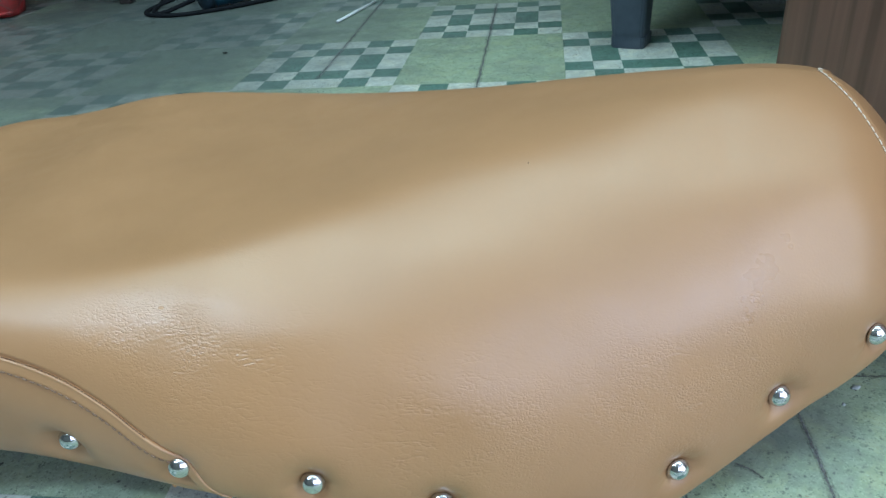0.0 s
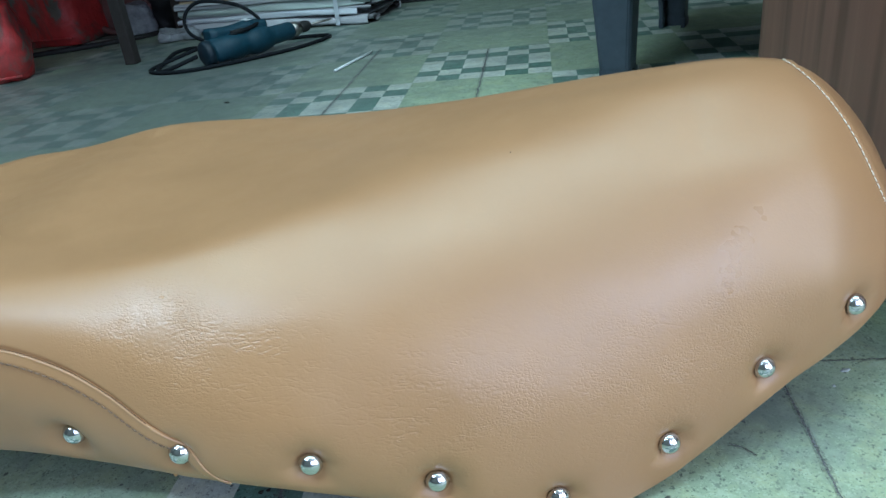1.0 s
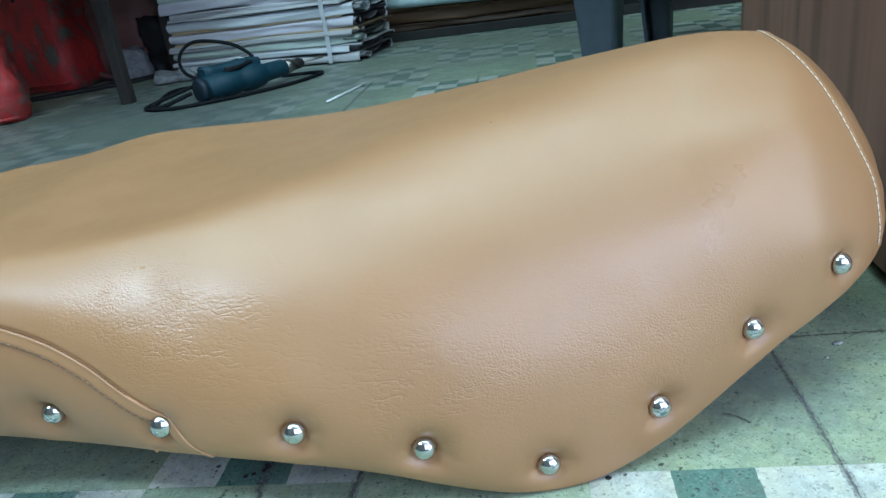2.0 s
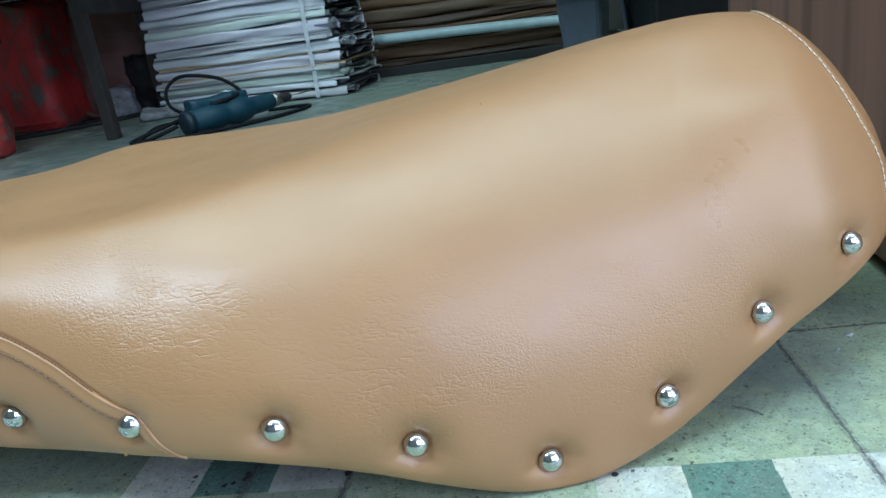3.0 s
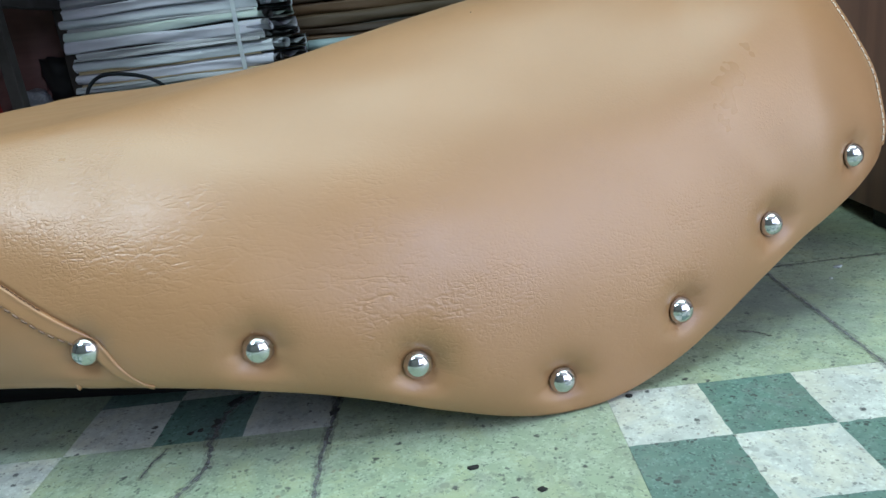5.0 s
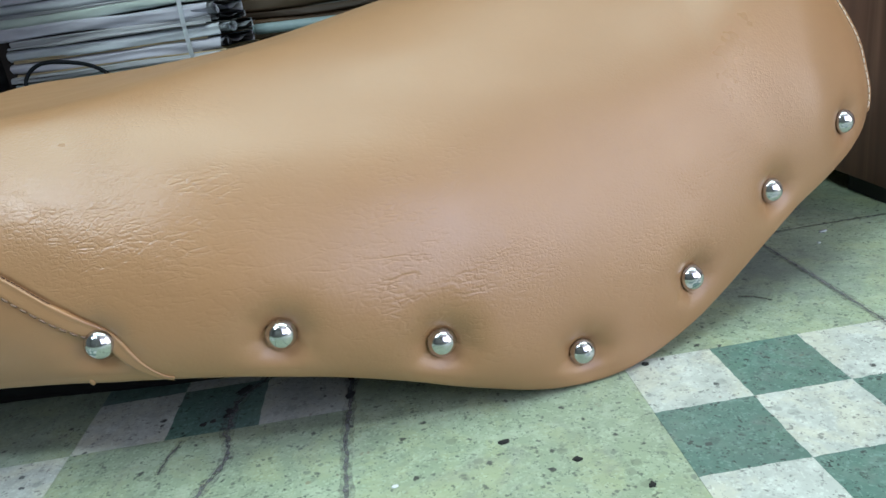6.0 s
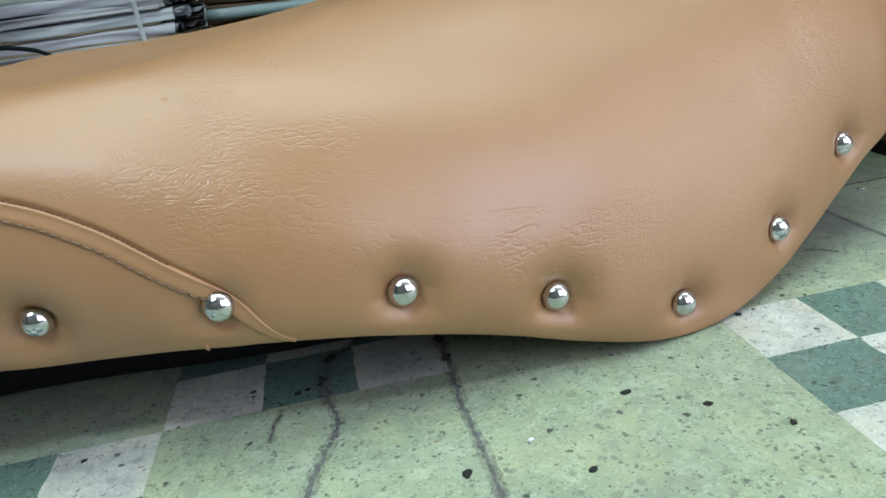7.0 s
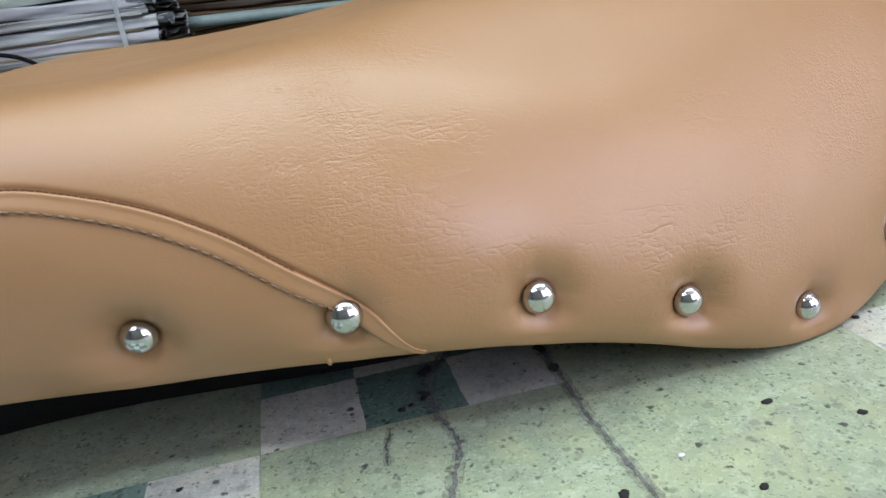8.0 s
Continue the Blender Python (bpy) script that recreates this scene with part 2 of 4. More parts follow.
TAN = (0.359, 0.203, 0.090)
m_leather = leather("tan_leather", TAN)
m_panel = leather("tan_side_leather", tuple(c * 0.93 for c in TAN), 0.8)
m_fold = leather("folded_seam_leather", tuple(c * 1.02 for c in TAN), 0.5)
m_white_thread = plain("white_thread", (0.80, 0.74, 0.62), 0.7, grain=900, vary=0.1)
m_tan_thread = plain("tan_thread", (0.20, 0.13, 0.085), 0.7, grain=900, vary=0.2)
m_dark_thread = plain("dark_brown_thread", (0.115, 0.062, 0.033), 0.8, grain=900, vary=0.2)
m_chrome = Nodes("chrome")
m_chrome = m_chrome.done((0.60, 0.61, 0.63), m_chrome.ramp(m_chrome.noise(400, 3), (0.3, 0.11), (0.75, 0.21)), 1.0)
# blackened so that the pan and the cupboard read as deep shade
m_shade_black = plain("shade_black", (0.007, 0.007, 0.008), 0.8, spec=0.2)
m_tile_plain = terrazzo("green_terrazzo", (0.322, 0.40, 0.276), (0.045, 0.06, 0.055), 0.80, 0.40, 0.62)
m_tile_white = terrazzo("white_terrazzo", (0.545, 0.59, 0.54), (0.12, 0.125, 0.115), 0.78, 0.35, 0.6)
m_tile_green = terrazzo("dark_green_terrazzo", (0.112, 0.205, 0.168), (0.008, 0.014, 0.014), 1.0, 0.6, 0.32)
m_grout = plain("grimy_grout", (0.16, 0.18, 0.15), 0.85, grain=120, vary=0.4)
m_grime = Nodes("grey_grime")
m_grime.put(m_grime.bsdf, "Alpha", m_grime.ramp(m_grime.noise(380, 4, 0.7), (0.30, 0.15), (0.62, 0.85)))
m_grime = m_grime.done(m_grime.ramp(m_grime.noise(120, 4, 0.6), (0.35, (0.10, 0.105, 0.11)), (0.65, (0.21, 0.215, 0.22))), 0.9)
m_faint_grime = Nodes("faint_grime")
m_faint_grime.put(m_faint_grime.bsdf, "Alpha", m_faint_grime.ramp(m_faint_grime.noise(260, 5, 0.7), (0.38, 0.0), (0.66, 0.55)))
m_faint_grime = m_faint_grime.done((0.17, 0.175, 0.18), 0.9)
m_dark_grime = plain("dark_grime", (0.035, 0.037, 0.04), 0.85, grain=260, vary=0.5)
m_stone = plain("black_stone", (0.015, 0.016, 0.015), 0.9, grain=300)
m_plaster = plain("pale_plaster", (0.42, 0.47, 0.48), 0.9, grain=300, vary=0.25)
m_wall = plain("dull_wall_paint", (0.15, 0.15, 0.14), 0.8, grain=6, vary=0.12)
m_ceiling = plain("dull_ceiling_paint", (0.55, 0.55, 0.54), 0.8, grain=5, vary=0.06)
m_wood = wood_panel("dark_wood_laminate")
m_black = plain("black_rubber", (0.012, 0.012, 0.013), 0.65)
m_chair = plain("slate_blue_plastic", (0.064, 0.081, 0.114), 0.5, grain=60, vary=0.12)
m_teal = plain("teal_plastic", (0.004, 0.034, 0.058), 0.62, grain=90, vary=0.15)
m_navy = plain("dark_navy_plastic", (0.004, 0.014, 0.026), 0.6, grain=90, vary=0.15)
m_steel = plain("dull_steel", (0.30, 0.29, 0.27), 0.38, 1.0, grain=120)
m_frame = plain("brown_steel_paint", (0.031, 0.026, 0.024), 0.6, grain=70, spec=0.3)
m_cord = plain("black_cord_rubber", (0.006, 0.008, 0.011), 0.85, grain=200, spec=0.2)
m_red = red_print("red_printed_vinyl")
m_white = plain("white_plastic", (0.72, 0.76, 0.78), 0.5, grain=30, vary=0.08)
m_string = plain("white_string", (0.85, 0.88, 0.92), 0.5, grain=60, vary=0.05)
m_grey_film = plain("dull_white_film", (0.26, 0.275, 0.30), 0.35, grain=40, vary=0.3, relief=0.6, depth=0.01)
m_blue_tube = plain("pale_blue_vinyl", (0.34, 0.44, 0.47), 0.45, grain=30, vary=0.1)
m_lamp_body = plain("white_enamel", (0.75, 0.75, 0.73), 0.4, grain=20, vary=0.04)
PALE = [cloth("pale_cloth_" + w, c) for w, c in (("lavender", (0.60, 0.60, 0.69)), ("white", (0.68, 0.72, 0.78)), ("sage", (0.56, 0.64, 0.60)), ("grey", (0.46, 0.47, 0.50)), ("buff", (0.45, 0.36, 0.22)))]
BROWN = [cloth("brown_cloth_" + w, c) for w, c in (("tan", (0.11, 0.062, 0.029)), ("umber", (0.046, 0.026, 0.013)), ("olive", (0.08, 0.052, 0.027)))]
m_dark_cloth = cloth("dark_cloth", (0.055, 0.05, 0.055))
m_dusky = cloth("dusky_red_cloth", (0.17, 0.085, 0.076))
m_glow = Nodes("tube_glow")
m_glow.put(m_glow.bsdf, "Emission Color", (0.95, 1.0, 0.97, 1))
m_glow.put(m_glow.bsdf, "Emission Strength", TUBE_GLOW)
m_glow = m_glow.done((0.9, 0.9, 0.9), 0.4)

# ---- mesh helpers ----


def from_bm(name, bm, materials, smooth=False):
    me = bpy.data.meshes.new(name)
    bm.normal_update()
    bm.to_mesh(me)
    bm.free()
    for m in materials if isinstance(materials, (list, tuple)) else [materials]:
        me.materials.append(m)
    for poly in me.polygons:
        poly.use_smooth = smooth
    return me


def thing(name, place, label, category, group="", kind=""):
    """An empty at a thing's base that carries its parts."""
    ob = new(name)
    ob.location = place
    ob.empty_display_size = 0.05
    return tagged(ob, label, category, group, kind)


def hang(ob, parent):
    """Makes ob a part; its own coordinates stay the world's."""
    ob.parent = parent
    up = Matrix.Translation(parent.location) if parent.parent is None else parent.parent.matrix_basis @ parent.matrix_parent_inverse @ parent.matrix_basis
    ob.matrix_parent_inverse = up.inverted()
    return ob


def part(name, bm, material, parent, label="", smooth=False):
    ob = new(name, from_bm(name, bm, material, smooth))
    if label:
        ob["label"] = label
    return hang(ob, parent)


def sheet(points, loop=False):
    """A bmesh from a grid of points (rows, columns, 3)."""
    rows, cols = points.shape[:2]
    bm = bmesh.new()
    vs = [[bm.verts.new(p) for p in row] for row in points]
    for a, b in zip(vs, vs[1:]):
        for j in range(cols if loop else cols - 1):
            k = (j + 1) % cols
            bm.faces.new((a[j], a[k], b[k], b[j]))
    return bm


def add_box(bm, x0, x1, y0, y1, z0, z1, bevel=0.0, segments=2, matrix=None):
    made = bmesh.ops.create_cube(bm, size=1)["verts"]
    for v in made:
        v.co = Vector((x0 + (v.co.x + 0.5) * (x1 - x0), y0 + (v.co.y + 0.5) * (y1 - y0), z0 + (v.co.z + 0.5) * (z1 - z0)))
    if matrix is not None:
        bmesh.ops.transform(bm, matrix=matrix, verts=made)
    if bevel:
        edges = list({e for v in made for e in v.link_edges})
        bmesh.ops.bevel(bm, geom=edges, offset=bevel, segments=segments, profile=0.5, affect="EDGES")
    return bm


def box(*args, **keys):
    return add_box(bmesh.new(), *args, **keys)


def lathe(profile, around=24, matrix=None):
    """A turned shape about z from (radius, height) pairs."""
    a = np.linspace(0, 2 * np.pi, around, endpoint=False)
    pts = np.array([[(r * np.cos(t), r * np.sin(t), h) for t in a] for r, h in profile])
    bm = sheet(pts, loop=True)
    bmesh.ops.remove_doubles(bm, verts=bm.verts, dist=1e-6)
    if matrix is not None:
        bmesh.ops.transform(bm, matrix=matrix, verts=bm.verts)
    bmesh.ops.recalc_face_normals(bm, faces=bm.faces)
    return bm


def tube(points, radius, around=8, closed=False):
    """A round tube along points; radius may be a list."""
    pts = [Vector(p) for p in points]
    radii = radius if isinstance(radius, (list, tuple)) else [radius] * len(pts)
    rings, side = [], None
    for i, p in enumerate(pts):
        way = (pts[min(i + 1, len(pts) - 1)] - pts[max(i - 1, 0)]).normalized()
        if side is None:
            side = way.orthogonal().normalized()
        side = (side - way * side.dot(way)).normalized()
        up = way.cross(side)
        rings.append([p + radii[i] * (math.cos(a) * side + math.sin(a) * up) for a in (2 * math.pi * k / around for k in range(around))])
    bm = bmesh.new()
    vs = [[bm.verts.new(q) for q in ring] for ring in rings]
    for a, b in zip(vs, vs[1:]):
        for j in range(around):
            k = (j + 1) % around
            bm.faces.new((a[j], a[k], b[k], b[j]))
    bm.faces.new(vs[0][::-1])
    bm.faces.new(vs[-1])
    bmesh.ops.recalc_face_normals(bm, faces=bm.faces)
    return bm


def smooth_path(points, steps=8):
    """Catmull-Rom through points."""
    p = [Vector(q) for q in points]
    p = [2 * p[0] - p[1], *p, 2 * p[-1] - p[-2]]
    out = []
    for a, b, c, d in zip(p, p[1:], p[2:], p[3:]):
        for k in range(steps):
            t = k / steps
            out.append(0.5 * (2 * b + (c - a) * t + (2 * a - 5 * b + 4 * c - d) * t * t + (3 * b - a - 3 * c + d) * t ** 3))
    return [*out, p[-2]]


# ---- the room ----
X0, X1, Y0, Y1, H = -3.2, 2.3, -2.1, 3.3, 2.7
base = new("floor", from_bm("floor", box(X0, X1, Y0, Y1, -0.12, -0.0035), m_grout))
tagged(base, "old green and white checkered terrazzo tile floor", "floor", kind="structure")


def wall(name, *boxes):
    bm = bmesh.new()
    for b in boxes:
        add_box(bm, *b)
    return tagged(new(name, from_bm(name, bm, m_wall)), "plain dull painted workshop wall", "wall", kind="structure")


wall("wall_north", (X0 - 0.15, X1 + 0.15, Y1, Y1 + 0.15, -0.12, H))
wall("wall_west", (X0 - 0.15, X0, Y0, Y1, -0.12, H))
wall("wall_east", (X1, X1 + 0.15, Y0, E0, -0.12, H), (X1, X1 + 0.15, E1, Y1, -0.12, H), (X1, X1 + 0.15, E0, E1, EZ1, H), (X1, X1 + 0.15, E0, E1, -0.12, -0.0035))
wall("wall_south", (X0 - 0.15, D0, Y0 - 0.15, Y0, -0.12, H), (D1, X1 + 0.15, Y0 - 0.15, Y0, -0.12, H), (D0, D1, Y0 - 0.15, Y0, DZ1, H), (D0, D1, Y0 - 0.15, Y0, -0.12, DZ0))
bm = bmesh.new()
for b in ((X0 - 0.15, X1 + 0.15, Y0 - 0.15, ROOF_Y[0]), (X0 - 0.15, X1 + 0.15, ROOF_Y[1], Y1 + 0.15), (X0 - 0.15, ROOF_X[0], ROOF_Y[0], ROOF_Y[1]), (ROOF_X[1], X1 + 0.15, ROOF_Y[0], ROOF_Y[1])):
    add_box(bm, *b, H, H + 0.12)
tagged(new("ceiling", from_bm("ceiling", bm, m_ceiling)), "plain dull painted workshop ceiling", "ceiling", kind="structure")
skylight = tagged(new("window_1"), "blue corrugated plastic roof light", "skylight", kind="structure")
skylight.location = (sum(ROOF_X) / 2, sum(ROOF_Y) / 2, H + 0.13)
xs = np.linspace(ROOF_X[0] - 0.05, ROOF_X[1] + 0.05, 140)
part("pane", sheet(np.stack([np.stack([xs, np.full_like(xs, y), H + 0.14 + 0.009 * np.sin(xs * 82)], -1) for y in (ROOF_Y[0] - 0.05, ROOF_Y[1] + 0.05)])), m_blue_tube, skylight, "", True)
for lx, ly, turn, count, _ in TUBES:
    lamp = thing("ceiling_light", (lx, ly, H), "white hanging batten light with glowing tubes", "ceiling light", "tube lights on the ceiling")
    at = pose(lx, ly, 0, 0, 0, turn)
    part("housing", box(-0.62, 0.62, -0.05 - 0.03 * count, 0.05 + 0.03 * count, 2.44, 2.50, bevel=0.008, matrix=at), m_lamp_body, lamp)
    for dx in (-0.4, 0.4):
        part("hanger", tube([at @ Vector((dx, 0, 2.49)), at @ Vector((dx, 0, H))], 0.004, 6), m_lamp_body, lamp)
    for dy in np.linspace(-0.035, 0.035, count) * count if count > 1 else (0.0,):
        part("tube", tube([at @ Vector((-0.58, dy, 2.43)), at @ Vector((0.58, dy, 2.43))], 0.013, 12), m_glow, lamp, "glowing tube", True)

# ---- the seat ----
U_KNOTS = np.array([-0.6, -0.5, -0.42, -0.34, -0.26, -0.18, -0.10, -0.02, 0.06, 0.14, 0.22, 0.30])
F_KNOTS = np.array([-0.6, -0.4, -0.25, -0.1, 0.0, 0.1, 0.2, 0.3])
TOP = [0.1578, 0.1688, 0.1874, 0.1953, 0.2017, 0.2062, 0.2137, 0.2257, 0.2355, 0.2363, 0.2114, 0.1803]
LOW = [0.0464, 0.0545, 0.058, 0.0539, 0.0539, 0.0453, 0.0213, 0.0006, 0.0165, 0.0574, 0.0804, 0.0884]
HALF = [0.2483, 0.2462, 0.2455, 0.2409, 0.2385, 0.2356, 0.2228, 0.1971, 0.1642, 0.1281, 0.1023, 0.077]
FLARE = [0.1822, -0.1465, -0.0467, -0.0136, 0.0566, 0.0353, 0.0074, 0.1701]
ROUND_V = [3.6887, 3.6143, 2.6138, 1.976, 1.8324, 1.4269, 1.5769, 2.2161]
ROUND_Z = [2.531, 2.9375, 2.0019, 2.0882, 2.1588, 2.3678, 2.1476, 2.4096]
FLAT = [0.9944, 0.8607, 0.829, 0.9383, 0.9637, 0.9957, 0.9904, 0.9165]
SLOPE, MIDDLE, U_END, U_TAIL, TAPER, TAIL_Z = -0.0148, 0.1882, 0.2294, 0.1442, 0.7442, 0.1348
U_FRONT, HEM = -0.7, 0.006
SWELL, SWELL_AT = 0.0034, 0.022


def spline(knots, values, u):
    """A natural cubic spline through values at knots."""
    n, h = len(knots), np.diff(knots)
    a, r, y = np.eye(n), np.zeros(n), np.asarray(values, float)
    for j in range(1, n - 1):
        a[j, j - 1], a[j, j], a[j, j + 1] = h[j - 1], 2 * (h[j - 1] + h[j]), h[j]
        r[j] = 6 * ((y[j + 1] - y[j]) / h[j] - (y[j] - y[j - 1]) / h[j - 1])
    m = np.linalg.solve(a, r)
    k = np.clip(np.searchsorted(knots, u) - 1, 0, n - 2)
    p, q, g = knots[k + 1] - u, u - knots[k], h[k]
    return m[k] * p ** 3 / (6 * g) + m[k + 1] * q ** 3 / (6 * g) + (y[k] / g - m[k] * g / 6) * p + (y[k + 1] / g - m[k + 1] * g / 6) * q


def seat_point(u, th):
    """The smooth outer shape: u runs along the seat, th round it from one lower edge to the other."""
    u, th = np.broadcast_arrays(np.asarray(u, float), np.asarray(th, float))
    c = np.clip(u, -0.6, 0.3)
    zt, zb, w = (spline(U_KNOTS, v, c) for v in (TOP, LOW, HALF))
    k, nv, nz, flat = (spline(F_KNOTS, v, c) for v in (FLARE, ROUND_V, ROUND_Z, FLAT))
    flat = np.clip(flat, 0.6, 1.0)
    nv, nz, zb = np.clip(nv, 1.5, 8), np.clip(nz, 1.5, 8), np.maximum(zb, 0.0005)
    r = np.sqrt(np.maximum(1 - np.clip((u - U_TAIL) / (U_END - U_TAIL), 0, 1) ** 2, 1e-6))
    f = np.sqrt(np.maximum(1 - np.clip((-0.58 - u) / 0.121, 0, 1) ** 2, 1e-4))
    zc = zb + (zt - zb) * TAIL_Z
    zt, zb = zc + (zt - zc) * r, zc + (zb - zc) * r
    zt = zb + (zt - zb) * (0.35 + 0.65 * f)
    w = w * r ** TAPER * (0.3 + 0.7 * f)
    hgt = np.abs(np.sin(th)) ** (2 / nz)
    v = -np.sign(np.cos(th)) * np.abs(np.cos(th)) ** (2 / nv) * w * (1 + k * (1 - hgt))
    lift = np.minimum(HEM, 0.4 * (zt - zb))
    # the sitting surface is flattened: a soft limit on the height
    level = -0.022 * np.log(np.exp(-hgt / 0.022) + np.exp(-flat / 0.022))
    z = zb + lift + (zt - zb - lift) * level
    # the padded side swells above the studs and draws in towards the lower edge
    low = (z - zb - lift) / SWELL_AT
    v = v + np.sign(v) * SWELL * np.clip(0.45 - u / 0.12, 0.35, 1.0) * np.minimum(1, w / 0.07) * low * np.exp(1 - low)
    a = math.atan(SLOPE)
    return np.stack([u * math.cos(a) - v * math.sin(a), MIDDLE + u * math.sin(a) + v * math.cos(a), z], -1)


def seat_normal(u, th):
    e = 1e-3
    th = np.clip(th, 0.03, np.pi - 0.03)
    n = np.cross(seat_point(u, th + e) - seat_point(u, th - e), seat_point(u + e, th) - seat_point(u - e, th))
    n /= np.maximum(np.linalg.norm(n, axis=-1, keepdims=True), 1e-12)
    return n


def rear_seam(th):
    d = np.degrees(np.minimum(th, np.pi - th))
    return np.interp(d, [0, 10, 19, 28, 38, 48, 59, 70, 80, 90], [0.2095, 0.2095, 0.2095, 0.2080, 0.2015, 0.1925, 0.1803, 0.1675, 0.1545, 0.1503])


def front_seam(u):
    return np.radians(np.interp(u, [-0.7, -0.55, -0.45, -0.40, -0.375, -0.355, -0.332, -0.31, -0.284, -0.266, -0.25, -0.2375, -0.2285, -0.2205], [12, 24, 28.5, 30.2, 31.0, 31.2, 28.6, 25.5, 20.2, 15.2, 11.4, 7, 3.5, 0]))


def eased(values, times=12):
    for _ in range(times):
        values = np.concatenate([values[:1], (values[:-2] + 2 * values[1:-1] + values[2:]) / 4, values[-1:]])
    return values


TH_TABLE = np.linspace(0, np.pi, 400)
REAR_TABLE = eased(rear_seam(TH_TABLE), 80)
US_TABLE = np.linspace(-0.7, -0.2, 500)
FRONT_TABLE = eased(front_seam(US_TABLE), 60)
rear_at = lambda th: np.interp(th, TH_TABLE, REAR_TABLE)
front_at = lambda u: np.interp(u, US_TABLE, FRONT_TABLE, right=0.0)

STUDS = [(-0.331, -0.020, 0.077), (-0.251, -0.036, 0.075), (-0.170, -0.035, 0.0652), (-0.096, -0.026, 0.043), (-0.023, -0.014, 0.018), (0.048, 0.012, 0.038), (0.112, 0.047, 0.069), (0.174, 0.077, 0.096)]
gu, gt = np.meshgrid(np.linspace(-0.45, 0.22, 500), np.linspace(0.002, 1.2, 240), indexing="ij")
gp = seat_point(gu, gt)
stud_ut = []
for s in STUDS:
    k = np.linalg.norm(gp - np.array(s), axis=-1).argmin()
    stud_ut.append((gu.flat[k], gt.flat[k]))
stud_at = [seat_point(u, t) for u, t in stud_ut]
stud_way = [seat_normal(u, t) for u, t in stud_ut]
flip = -1.0 if stud_way[3][1] > 0 else 1.0
# how far the leather is pulled in at each stud, so that its rim meets the leather
SINKS = [float(np.clip(np.dot(q - np.array(s), flip * w) + 0.0037, 0.0034, 0.0125)) for q, s, w in zip(stud_at, STUDS, stud_way)]


def covered(u, th):
    """Points of the cover: the smooth shape, pulled in round each stud, with faint slack between."""
    p, n = seat_point(u, th), flip * seat_normal(u, th)
    depth = np.zeros(p.shape[:-1])
    for q, sink in zip(stud_at, SINKS):
        d = np.linalg.norm(p - q, axis=-1)
        depth += 1.3 * sink * np.exp(-((d / (0.0094 * (sink / 0.0040) ** 0.4)) ** 2)) + 0.0010 * np.exp(-((d / 0.018) ** 2))
        round_it = np.arctan2(p[..., 2] - q[2], p[..., 0] - q[0])
        depth += 0.0006 * np.cos(8 * round_it + 40 * q[0]) * (d / 0.014) ** 2 * np.exp(-((d / 0.0125) ** 2))
    # the lower edge itself is held straight by the pan
    depth *= 1 - 0.55 * np.exp(-((np.minimum(th, np.pi - th) / 0.028) ** 2))
    slack = 0.0006 * np.sin(38 * u + 9 * th) * np.sin(7 * th + 2.1)
    return p - n * (depth + slack)[..., None]


seat = thing("motorcycle_seat", (0.0, MIDDLE, 0.0), "tan leather motorcycle seat edged with chrome domed studs, on the floor", "motorcycle seat")
A, B = 330, 270
b = np.linspace(0, 1, B)
b = b - 0.115 * np.sin(2 * np.pi * b)
a = np.sort(np.r_[np.linspace(0, 1, A), np.linspace(0.4755, 0.5425, 71)])[:, None]
ur = rear_at(np.pi * b)[None]
u = U_FRONT + (ur - U_FRONT) * a
ths = front_at(u)
cover = covered(u, ths + (np.pi - 2 * ths) * b[None])
inside = flip * seat_normal(u, ths + (np.pi - 2 * ths) * b[None])
deepen = np.clip((ths - 0.08) / 0.14, 0, 1)
for end in (cover[:, :1], cover[:, -1:]):
    cover = cover - inside * (0.0014 * deepen * np.exp(-((np.linalg.norm(cover - end, axis=-1) - 0.0010) / 0.0017) ** 2))[..., None]
part("cover", sheet(cover), m_leather, seat, "smooth tan leather with fine creases", True)
q = 1 - (1 - np.linspace(0, 1, 40)[:, None]) ** 1.7
part("rear_panel", sheet(covered(ur + (U_END - 1e-4 - ur) * q, np.pi * b[None] + 0 * q)), m_panel, seat, "", True)
us = np.r_[np.linspace(U_FRONT, -0.262, 90), np.linspace(-0.261, -0.205, 80)][:, None]
c = np.linspace(0, 1, 34)[None]
part("side_panel", sheet(covered(us + 0 * c, front_at(us) * c)), m_panel, seat, "plain tan leather panel", True)
part("side_panel", sheet(covered(us + 0 * c, np.pi - front_at(us) * c)), m_panel, seat, "", True)
ring = covered(np.full(B, U_FRONT), np.pi * b)
part("front_panel", sheet(np.stack([ring.mean(axis=0) + (ring - ring.mean(axis=0)) * k - np.array([0.006 * (1 - k * k), 0, 0]) for k in np.linspace(1, 0.02, 10)])), m_panel, seat, "", True)
